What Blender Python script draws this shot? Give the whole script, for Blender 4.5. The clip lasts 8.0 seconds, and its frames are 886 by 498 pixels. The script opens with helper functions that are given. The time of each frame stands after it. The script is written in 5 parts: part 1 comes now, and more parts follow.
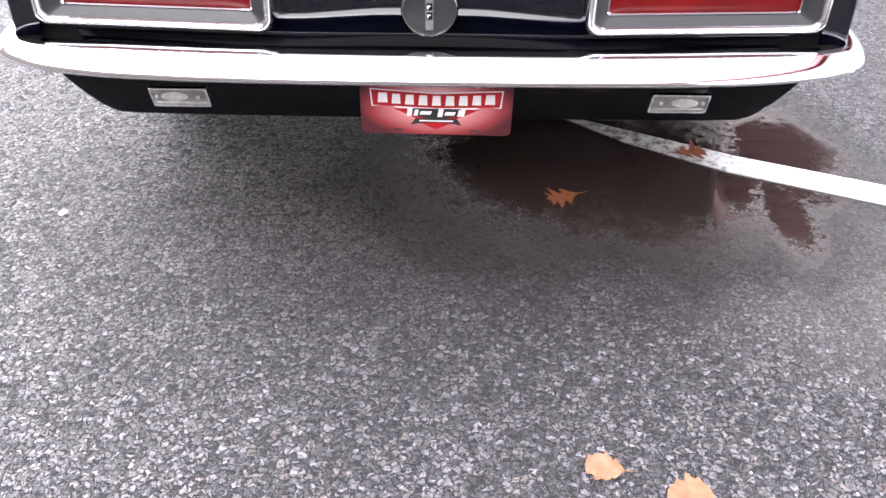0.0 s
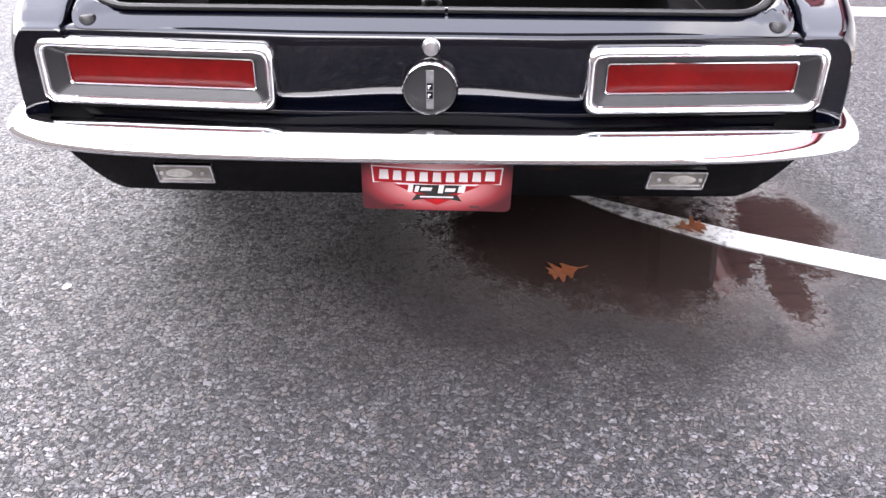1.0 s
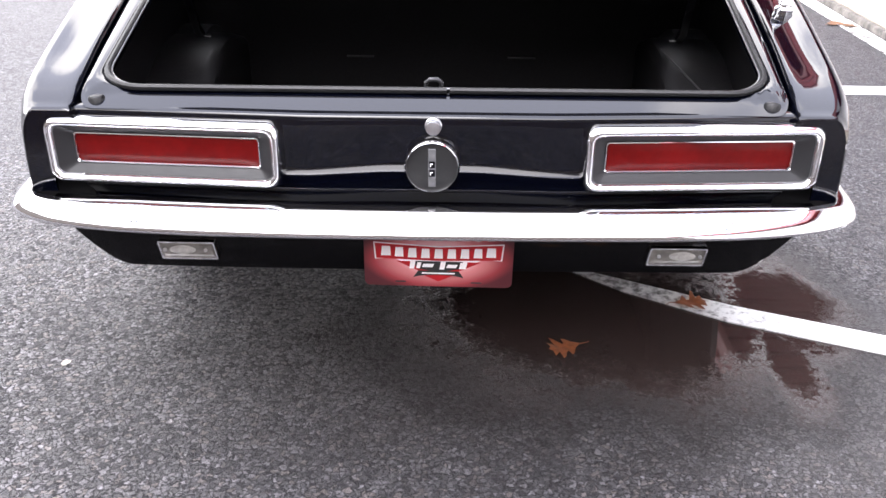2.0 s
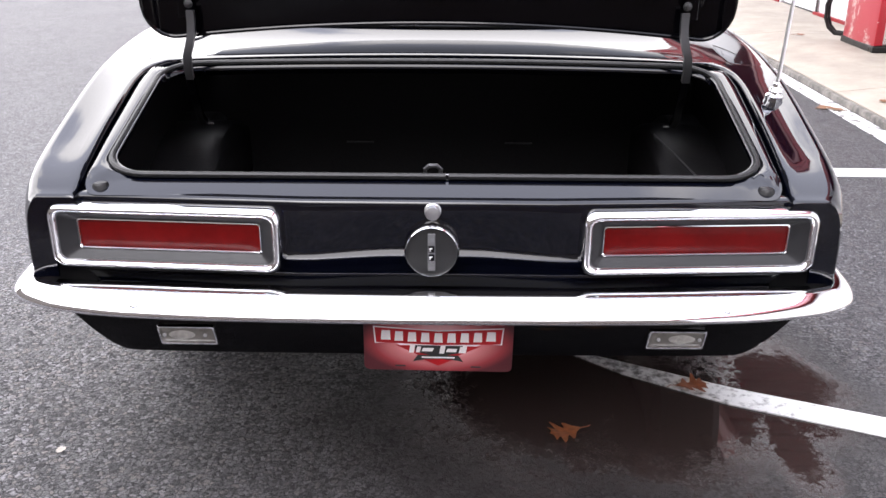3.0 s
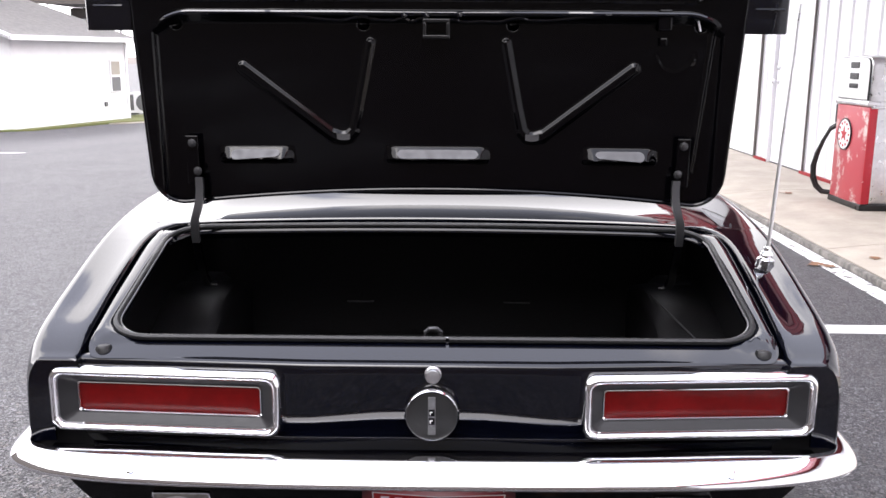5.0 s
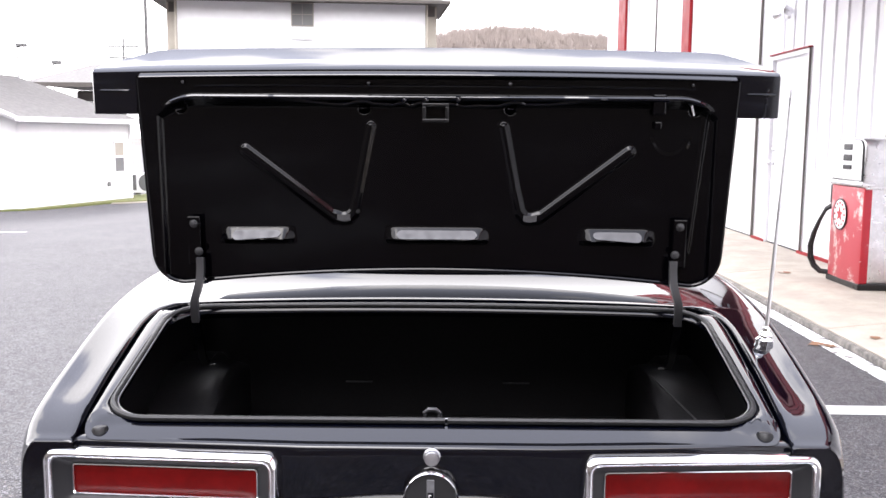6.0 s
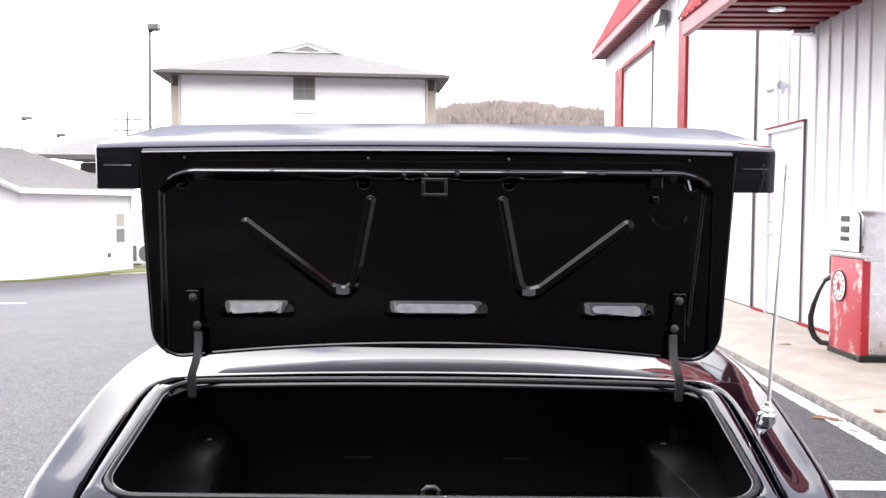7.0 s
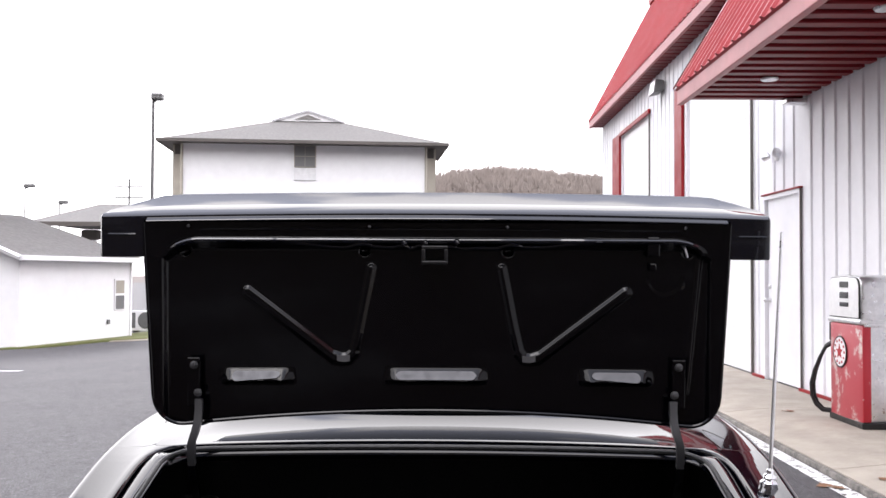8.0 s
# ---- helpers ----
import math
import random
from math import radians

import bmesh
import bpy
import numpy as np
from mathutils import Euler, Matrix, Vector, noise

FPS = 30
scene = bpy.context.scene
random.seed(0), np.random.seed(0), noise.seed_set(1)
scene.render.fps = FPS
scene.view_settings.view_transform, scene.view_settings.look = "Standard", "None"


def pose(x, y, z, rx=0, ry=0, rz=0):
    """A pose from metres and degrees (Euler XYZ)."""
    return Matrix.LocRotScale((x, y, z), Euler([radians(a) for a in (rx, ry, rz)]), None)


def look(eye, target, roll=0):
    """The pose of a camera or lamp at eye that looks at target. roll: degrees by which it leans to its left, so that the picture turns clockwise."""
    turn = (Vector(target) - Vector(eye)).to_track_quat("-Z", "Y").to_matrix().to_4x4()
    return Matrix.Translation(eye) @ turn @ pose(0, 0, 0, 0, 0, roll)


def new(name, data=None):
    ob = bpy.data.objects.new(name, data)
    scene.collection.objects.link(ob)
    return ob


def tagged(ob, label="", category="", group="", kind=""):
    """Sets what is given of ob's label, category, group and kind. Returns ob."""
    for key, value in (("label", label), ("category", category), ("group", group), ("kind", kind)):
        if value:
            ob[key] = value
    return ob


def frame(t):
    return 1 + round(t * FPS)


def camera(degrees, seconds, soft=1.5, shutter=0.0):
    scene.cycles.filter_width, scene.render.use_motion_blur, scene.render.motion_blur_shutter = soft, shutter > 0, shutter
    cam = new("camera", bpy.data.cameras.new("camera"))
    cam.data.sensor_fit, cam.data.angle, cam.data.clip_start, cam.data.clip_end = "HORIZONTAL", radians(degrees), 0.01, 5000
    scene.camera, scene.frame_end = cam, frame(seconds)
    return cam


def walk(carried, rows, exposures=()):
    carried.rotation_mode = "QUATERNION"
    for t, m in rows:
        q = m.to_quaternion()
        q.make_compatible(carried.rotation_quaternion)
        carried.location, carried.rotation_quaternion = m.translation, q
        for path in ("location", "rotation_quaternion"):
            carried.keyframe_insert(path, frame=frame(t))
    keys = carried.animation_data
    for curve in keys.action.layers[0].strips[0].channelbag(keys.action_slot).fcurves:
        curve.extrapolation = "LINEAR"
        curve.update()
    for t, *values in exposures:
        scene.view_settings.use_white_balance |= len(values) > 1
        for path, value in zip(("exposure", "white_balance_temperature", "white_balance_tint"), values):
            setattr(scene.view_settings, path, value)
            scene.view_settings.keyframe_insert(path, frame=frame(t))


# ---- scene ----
cam = camera(52.4, 8.0)
PATH = [
    (0, (0.029, -1.633, 1.259), (0.019, -0.017, 0.08), 0.6),
    (0.5, (0.029, -1.632, 1.263), (0.017, 0.032, 0.153), 0.5),
    (1, (0.04, -1.635, 1.269), (0.015, 0.069, 0.222), 0.4),
    (1.5, (0.036, -1.637, 1.274), (0.013, 0.106, 0.293), 0.5),
    (3, (0.028, -1.644, 1.288), (0.009, 0.213, 0.546), 0.3),
    (3.5, (0.025, -1.647, 1.294), (0.008, 0.239, 0.63), 0.3),
    (4, (0.024, -1.651, 1.296), (0.008, 0.262, 0.714), 0.3),
    (4.5, (0.023, -1.655, 1.308), (0.006, 0.279, 0.801), 0.4),
    (5.8, (0.022, -1.669, 1.322), (0.008, 0.311, 1.043), 0.3),
    (6, (0.023, -1.671, 1.322), (0.007, 0.314, 1.074), 0.4),
    (6.5, (0.024, -1.683, 1.326), (0.009, 0.31, 1.162), 0.4),
    (7, (0.024, -1.672, 1.33), (0.008, 0.326, 1.238), 0.4),
    (7.5, (0.024, -1.688, 1.33), (0.007, 0.312, 1.308), 0.3),
    (8, (0.023, -1.696, 1.333), (0.007, 0.303, 1.388), 0.3),
]
EXPOSURE = ((0, 2.50, 6550, 13.5), (1, 2.50, 6550, 14.5), (1.5, 2.38, 6550, 14.5), (2.2, 2.05, 6550, 13.5), (3, 1.68, 6550, 13.5), (3.5, 1.49, 6550, 14.5), (4.5, 1.45, 6550, 14.5), (5.2, 1.56, 6550, 13.5), (6, 1.76, 6550, 13.5), (7.2, 1.64, 6550, 13.5), (8, 1.10, 6550, 13.5))
walk(cam, [(t, look(eye, target, roll)) for t, eye, target, roll in PATH], EXPOSURE)

# ---- world and light ----
world = bpy.data.worlds.new("overcast")
scene.world = world
world.use_nodes = True
wn = world.node_tree
for n in list(wn.nodes):
    wn.nodes.remove(n)
sky = wn.nodes.new("ShaderNodeTexSky")
sky.sky_type, sky.sun_disc = "NISHITA", False
sky.sun_elevation, sky.sun_rotation = radians(62), radians(200)
sky.air_density, sky.dust_density = 1.0, 4.0
grey = wn.nodes.new("ShaderNodeHueSaturation")
grey.inputs["Saturation"].default_value = 0.16
bg = wn.nodes.new("ShaderNodeBackground")
bg.inputs["Strength"].default_value = 0.15
wout = wn.nodes.new("ShaderNodeOutputWorld")
cloud = wn.nodes.new("ShaderNodeMix")
cloud.data_type = "RGBA"
cloud.inputs[0].default_value = 0.6
cloud.inputs[7].default_value = (16.0, 15.9, 16.2, 1)
wn.links.new(sky.outputs[0], grey.inputs["Color"])
wn.links.new(grey.outputs[0], cloud.inputs[6])
# thin cloud: bright haze low down, greyer and bluer overhead, with soft drifts
drift = wn.nodes.new("ShaderNodeTexNoise")
drift.inputs["Scale"].default_value, drift.inputs["Detail"].default_value = 3.6, 6
way = wn.nodes.new("ShaderNodeTexCoord")
wn.links.new(way.outputs["Generated"], drift.inputs["Vector"])
rise = wn.nodes.new("ShaderNodeSeparateXYZ")
wn.links.new(way.outputs["Generated"], rise.inputs[0])
sway = wn.nodes.new("ShaderNodeMath")
sway.operation = "MULTIPLY_ADD"
wn.links.new(drift.outputs["Fac"], sway.inputs[0])
sway.inputs[1].default_value = 0.85
lower = wn.nodes.new("ShaderNodeMath")
lower.operation = "SUBTRACT"
wn.links.new(rise.outputs["Z"], lower.inputs[0])
lower.inputs[1].default_value = 0.35
wn.links.new(lower.outputs[0], sway.inputs[2])
billow = wn.nodes.new("ShaderNodeValToRGB")
billow.color_ramp.interpolation = "EASE"
billow.color_ramp.elements[0].position, billow.color_ramp.elements[0].color = 0.74, (1.0, 1.0, 1.0, 1)
billow.color_ramp.elements[1].position, billow.color_ramp.elements[1].color = 0.84, (0.53, 0.56, 0.65, 1)
wn.links.new(sway.outputs[0], billow.inputs["Fac"])
shade = wn.nodes.new("ShaderNodeMix")
shade.data_type, shade.blend_type = "RGBA", "MULTIPLY"
shade.inputs[0].default_value = 1.0
wn.links.new(cloud.outputs[2], shade.inputs[6])
wn.links.new(billow.outputs["Color"], shade.inputs[7])
wn.links.new(shade.outputs[2], bg.inputs["Color"])
wn.links.new(bg.outputs[0], wout.inputs["Surface"])
sun = new("sun", bpy.data.lights.new("sun", "SUN"))
sun.data.energy, sun.data.angle, sun.data.color = 0.5, radians(25), (1.0, 0.97, 0.93)
sun.matrix_basis = look((0, 0, 10), (1.6, 4.2, 1.5))


# ---- materials ----
def mat(name, color, rough=0.5, metal=0.0, coat=0.0, spec=0.5, vary=0.0, scale=6.0, bump=0.0, bump_scale=40.0, rough_vary=0.0, color2=None, emit=0.0):
    """A surface with grain at two scales: colour drifts by vary (or towards color2), with fine relief."""
    m = bpy.data.materials.new(name)
    m.use_nodes = True
    nt = m.node_tree
    b = nt.nodes["Principled BSDF"]
    b.inputs["Base Color"].default_value = (*color, 1)
    b.inputs["Roughness"].default_value = rough
    b.inputs["Metallic"].default_value = metal
    b.inputs["Coat Weight"].default_value = coat
    b.inputs["Coat Roughness"].default_value = 0.03
    b.inputs["Specular IOR Level"].default_value = spec
    pos = nt.nodes.new("ShaderNodeNewGeometry").outputs["Position"]
    if vary or color2:
        big = nt.nodes.new("ShaderNodeTexNoise")
        big.inputs["Scale"].default_value, big.inputs["Detail"].default_value = scale, 8
        big.inputs["Roughness"].default_value = 0.65
        nt.links.new(pos, big.inputs["Vector"])
        ramp = nt.nodes.new("ShaderNodeValToRGB")
        ramp.color_ramp.elements[0].position, ramp.color_ramp.elements[1].position = 0.35, 0.68
        lo = color2 or tuple(c * (1 - vary) for c in color)
        hi = color if color2 else tuple(min(1, c * (1 + vary)) for c in color)
        ramp.color_ramp.elements[0].color, ramp.color_ramp.elements[1].color = (*lo, 1), (*hi, 1)
        nt.links.new(big.outputs["Fac"], ramp.inputs["Fac"])
        nt.links.new(ramp.outputs["Color"], b.inputs["Base Color"])
    if rough_vary:
        rn = nt.nodes.new("ShaderNodeTexNoise")
        rn.inputs["Scale"].default_value, rn.inputs["Detail"].default_value = scale * 1.7, 6
        nt.links.new(pos, rn.inputs["Vector"])
        rm = nt.nodes.new("ShaderNodeMapRange")
        rm.inputs["From Min"].default_value, rm.inputs["From Max"].default_value = 0.3, 0.7
        rm.inputs["To Min"].default_value, rm.inputs["To Max"].default_value = max(0.01, rough - rough_vary), min(1, rough + rough_vary)
        nt.links.new(rn.outputs["Fac"], rm.inputs["Value"])
        nt.links.new(rm.outputs["Result"], b.inputs["Roughness"])
    if bump:
        bn = nt.nodes.new("ShaderNodeTexNoise")
        bn.inputs["Scale"].default_value, bn.inputs["Detail"].default_value = bump_scale, 5
        nt.links.new(pos, bn.inputs["Vector"])
        bu = nt.nodes.new("ShaderNodeBump")
        bu.inputs["Strength"].default_value, bu.inputs["Distance"].default_value = bump, 0.01
        nt.links.new(bn.outputs["Fac"], bu.inputs["Height"])
        nt.links.new(bu.outputs["Normal"], b.inputs["Normal"])
    if emit:
        b.inputs["Emission Color"].default_value = (*color, 1)
        b.inputs["Emission Strength"].default_value = emit
    return m


def asphalt_material():
    """Wet coarse asphalt: pale chips in dark binder, damp patches and a puddle beside the painted line."""
    m = bpy.data.materials.new("wet_asphalt")
    m.use_nodes = True
    nt = m.node_tree
    N, L = nt.nodes.new, nt.links.new
    b = nt.nodes["Principled BSDF"]
    pos = N("ShaderNodeNewGeometry").outputs["Position"]

    def math_(op, a, c=None, clamp=False):
        k = N("ShaderNodeMath")
        k.operation, k.use_clamp = op, clamp
        for i, v in enumerate((a, c)):
            if v is None:
                continue
            if isinstance(v, (int, float)):
                k.inputs[i].default_value = v
            else:
                L(v, k.inputs[i])
        return k.outputs[0]

    def noise_(scale, detail=4.0, rough=0.55):
        k = N("ShaderNodeTexNoise")
        k.inputs["Scale"].default_value, k.inputs["Detail"].default_value, k.inputs["Roughness"].default_value = scale, detail, rough
        L(pos, k.inputs["Vector"])
        return k.outputs["Fac"]

    def ramp_(v, a, c, lo=0.0, hi=1.0):
        k = N("ShaderNodeMapRange")
        k.interpolation_type = "SMOOTHSTEP"
        for name, val in (("From Min", a), ("From Max", c), ("To Min", lo), ("To Max", hi)):
            k.inputs[name].default_value = val
        L(v, k.inputs["Value"])
        return k.outputs["Result"]

    def mix_(f, a, c):
        k = N("ShaderNodeMix")
        k.data_type = "RGBA"
        if isinstance(f, (int, float)):
            k.inputs[0].default_value = f
        else:
            L(f, k.inputs[0])
        for i, v in ((6, a), (7, c)):
            if isinstance(v, tuple):
                k.inputs[i].default_value = (*v, 1)
            else:
                L(v, k.inputs[i])
        return k.outputs[2]

    warp = N("ShaderNodeTexNoise")
    warp.inputs["Scale"].default_value, warp.inputs["Detail"].default_value = 70.0, 4.0
    L(pos, warp.inputs["Vector"])
    wv = N("ShaderNodeVectorMath")
    wv.operation = "MULTIPLY_ADD"
    L(warp.outputs["Color"], wv.inputs[0])
    wv.inputs[1].default_value = (0.032, 0.032, 0.0)
    L(pos, wv.inputs[2])
    flat = N("ShaderNodeVectorMath")
    flat.operation = "MULTIPLY"
    L(wv.outputs[0], flat.inputs[0])
    flat.inputs[1].default_value = (1, 1, 0)

    def chips(scale):
        cell = N("ShaderNodeTexVoronoi")
        cell.voronoi_dimensions = "2D"
        cell.inputs["Scale"].default_value = scale
        L(flat.outputs[0], cell.inputs["Vector"])
        edge = N("ShaderNodeTexVoronoi")
        edge.voronoi_dimensions, edge.feature = "2D", "DISTANCE_TO_EDGE"
        edge.inputs["Scale"].default_value = scale
        L(flat.outputs[0], edge.inputs["Vector"])
        sep = N("ShaderNodeSeparateColor")
        L(cell.outputs["Color"], sep.inputs[0])
        return sep.outputs[0], sep.outputs[1], edge.outputs["Distance"], cell.outputs["Distance"]

    r1, g1, e1, d1 = chips(74.0)
    r2, g2, e2, d2 = chips(170.0)
    pits = noise_(150.0, 5.0, 0.7)
    stone1 = math_("MULTIPLY", math_("MULTIPLY", ramp_(e1, 0.035, 0.17), ramp_(d1, 0.70, 0.40)), math_("MULTIPLY", ramp_(r1, 0.04, 0.34, 0.12, 1.0), ramp_(pits, 0.36, 0.50, 0.4, 1.0)))
    stone2 = math_("MULTIPLY", math_("MULTIPLY", ramp_(e2, 0.03, 0.22), ramp_(d2, 0.65, 0.3)), ramp_(r2, 0.2, 0.5))
    # coarse open stones behind the parking bay; the rest of the lot is finer and worn smooth
    aside = N("ShaderNodeSeparateXYZ")
    L(pos, aside.inputs[0])
    spot = N("ShaderNodeVectorMath")
    spot.operation = "LENGTH"
    L(pos, spot.inputs[0])
    worn = ramp_(math_("ADD", spot.outputs["Value"], math_("MULTIPLY", noise_(1.3), 0.8)), 1.7, 3.4)
    worn = math_("MAXIMUM", worn, ramp_(math_("ADD", aside.outputs["X"], math_("MULTIPLY", noise_(2.2), 0.7)), 1.15, 1.75, 0.0, 0.85))
    stone1 = math_("MULTIPLY", stone1, math_("SUBTRACT", 1.0, math_("MULTIPLY", worn, 0.72)))
    tint = mix_(ramp_(g1, 0.25, 1.0), (0.060, 0.0565, 0.060), (0.32, 0.302, 0.325))
    tint = mix_(ramp_(math_("FRACT", math_("MULTIPLY", g1, 17.3)), 0.80, 0.86, 0.0, 0.75), tint, (0.25, 0.205, 0.185))
    tint2 = mix_(ramp_(g2, 0.1, 1.0), (0.05, 0.049, 0.052), (0.23, 0.225, 0.24))
    binder = mix_(noise_(30.0), (0.014, 0.0135, 0.0145), (0.036, 0.0345, 0.038))
    col = mix_(math_("MULTIPLY", stone2, 0.8), binder, tint2)
    col = mix_(stone1, col, tint)

    # damp ground: broad drifts, and a puddle made of a few soft pools
    damp = ramp_(noise_(0.8, 5.0, 0.6), 0.38, 0.62)
    sx = N("ShaderNodeSeparateXYZ")
    L(pos, sx.inputs[0])
    wob = math_("ADD", math_("MULTIPLY", math_("SUBTRACT", noise_(4.0, 6.0, 0.65), 0.5), 1.3), math_("MULTIPLY", math_("SUBTRACT", noise_(26.0, 4.0, 0.6), 0.5), 0.55))

    def pool(cx, cy, rx, ry):
        dx = math_("DIVIDE", math_("SUBTRACT", sx.outputs["X"], cx), rx)
        dy = math_("DIVIDE", math_("SUBTRACT", sx.outputs["Y"], cy), ry)
        d = math_("SQRT", math_("ADD", math_("MULTIPLY", dx, dx), math_("MULTIPLY", dy, dy)))
        return math_("SUBTRACT", 1.0, math_("ADD", d, wob))

    pools = [pool(*p) for p in POOLS]
    level = pools[0]
    for p in pools[1:]:
        level = math_("MAXIMUM", level, p)
    wet = ramp_(level, -1.9, 0.0)
    proud = math_("ADD", math_("MULTIPLY", stone1, 0.22), math_("MULTIPLY", stone2, 0.10))
    water = ramp_(math_("SUBTRACT", level, proud), -0.62, 0.30)
    # unseen wet lot behind the eye, added to darken what the paint mirrors
    shore = math_("MULTIPLY", math_("SUBTRACT", noise_(0.55, 6.0, 0.6), 0.3), 2.2)
    unseen_wet = ramp_(math_("ADD", math_("ADD", sx.outputs["Y"], shore), math_("MULTIPLY", wob, 0.5)), -1.35, -0.85, 0.9, 0.0)
    unseen_wet = math_("MULTIPLY", unseen_wet, ramp_(noise_(0.3, 6.0, 0.6), 0.36, 0.44))
    water = math_("MAXIMUM", water, unseen_wet)
    silt = math_("MULTIPLY", ramp_(pool(0.98, 0.12, 0.55, 0.42), -0.35, 0.45), 0.5)
    col = mix_(silt, col, mix_(noise_(160.0), (0.08, 0.075, 0.074), (0.205, 0.194, 0.192)))
    # wet ground behind the tail, with the car's dark reflection painted in
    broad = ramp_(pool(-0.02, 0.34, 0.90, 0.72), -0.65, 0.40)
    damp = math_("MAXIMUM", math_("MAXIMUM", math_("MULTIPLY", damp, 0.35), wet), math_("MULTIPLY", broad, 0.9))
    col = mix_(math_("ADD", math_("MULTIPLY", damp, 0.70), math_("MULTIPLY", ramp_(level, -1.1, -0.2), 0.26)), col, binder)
    # soaked stain under the plate; the mirrored dark tail is coloured in here too
    sodden_and_mirror = ramp_(pool(0.20, 0.36, 0.56, 0.42), -0.75, 0.35)
    col = mix_(math_("MULTIPLY", sodden_and_mirror, 0.72), col, (0.016, 0.0125, 0.0125))
    col = mix_(math_("MULTIPLY", water, 0.93), col, (0.030, 0.020, 0.018))
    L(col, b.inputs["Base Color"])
    # wet stone tops shine, the pitted binder between them does not
    top = math_("MULTIPLY", math_("MAXIMUM", stone1, math_("MULTIPLY", stone2, 0.5)), math_("SUBTRACT", 1.0, math_("MAXIMUM", math_("MULTIPLY", broad, 0.55), math_("MULTIPLY", sodden_and_mirror, 0.75))))
    top = math_("ADD", math_("MULTIPLY", top, math_("SUBTRACT", 1.0, math_("MULTIPLY", worn, 0.7))), math_("MULTIPLY", worn, 0.17))
    rough = math_("ADD", math_("MULTIPLY", damp, -0.14), math_("ADD", 0.58, math_("SUBTRACT", math_("MULTIPLY", noise_(9.0), 0.2), math_("MULTIPLY", top, 0.40))))
    rough = math_("MULTIPLY", rough, math_("SUBTRACT", 1.0, math_("MULTIPLY", water, 0.93)))
    L(rough, b.inputs["Roughness"])
    L(math_("MAXIMUM", math_("ADD", 0.12, math_("MULTIPLY", top, 0.95)), math_("MULTIPLY", water, 0.5)), b.inputs["Specular IOR Level"])
    height = math_("ADD", math_("MULTIPLY", stone1, 0.6), math_("ADD", math_("MULTIPLY", stone2, 0.4), math_("MULTIPLY", noise_(240.0), 0.35)))
    bu = N("ShaderNodeBump")
    bu.inputs["Distance"].default_value = 0.011
    L(height, bu.inputs["Height"])
    L(math_("MULTIPLY", math_("SUBTRACT", 0.95, math_("MULTIPLY", water, 0.95)), math_("SUBTRACT", 1.0, math_("MULTIPLY", worn, 0.65))), bu.inputs["Strength"])
    L(bu.outputs["Normal"], b.inputs["Normal"])
    return m


def worn_paint(name, paint, under, scale, lo, hi, rough=0.5, bump=0.25, shaded_end=None):
    """Paint worn off in flakes down to what lies under it; the last argument: the x where shade, painted as extra wear,
    begins to grow, and where it is worst.
    """
    m = mat(name, paint, rough)
    nt = m.node_tree
    b = nt.nodes["Principled BSDF"]
    pos = nt.nodes.new("ShaderNodeNewGeometry").outputs["Position"]
    n = nt.nodes.new("ShaderNodeTexNoise")
    n.inputs["Scale"].default_value, n.inputs["Detail"].default_value, n.inputs["Roughness"].default_value = scale, 9, 0.68
    nt.links.new(pos, n.inputs["Vector"])
    r = nt.nodes.new("ShaderNodeMapRange")
    r.inputs["From Min"].default_value, r.inputs["From Max"].default_value = lo, hi
    wear = n.outputs["Fac"]
    if shaded_end:
        sx = nt.nodes.new("ShaderNodeSeparateXYZ")
        nt.links.new(pos, sx.inputs[0])
        along = nt.nodes.new("ShaderNodeMapRange")
        for key, value in (("From Min", shaded_end[0]), ("From Max", shaded_end[1]), ("To Min", 0.0), ("To Max", 0.15)):
            along.inputs[key].default_value = value
        nt.links.new(sx.outputs["X"], along.inputs["Value"])
        add = nt.nodes.new("ShaderNodeMath")
        nt.links.new(wear, add.inputs[0])
        nt.links.new(along.outputs["Result"], add.inputs[1])
        wear = add.outputs[0]
    nt.links.new(wear, r.inputs["Value"])
    n2 = nt.nodes.new("ShaderNodeTexNoise")
    n2.inputs["Scale"].default_value, n2.inputs["Detail"].default_value = scale * 0.4, 5
    nt.links.new(pos, n2.inputs["Vector"])
    hue = nt.nodes.new("ShaderNodeMix")
    hue.data_type = "RGBA"
    hue.inputs[6].default_value = (*[c * 0.78 for c in paint], 1)
    hue.inputs[7].default_value = (*paint, 1)
    nt.links.new(n2.outputs["Fac"], hue.inputs[0])
    mx = nt.nodes.new("ShaderNodeMix")
    mx.data_type = "RGBA"
    nt.links.new(r.outputs["Result"], mx.inputs[0])
    nt.links.new(hue.outputs[2], mx.inputs[6])
    mx.inputs[7].default_value = (*under, 1)
    nt.links.new(mx.outputs[2], b.inputs["Base Color"])
    bu = nt.nodes.new("ShaderNodeBump")
    bu.inputs["Strength"].default_value, bu.inputs["Distance"].default_value = bump, 0.003
    nt.links.new(n.outputs["Fac"], bu.inputs["Height"])
    nt.links.new(bu.outputs["Normal"], b.inputs["Normal"])
    return m


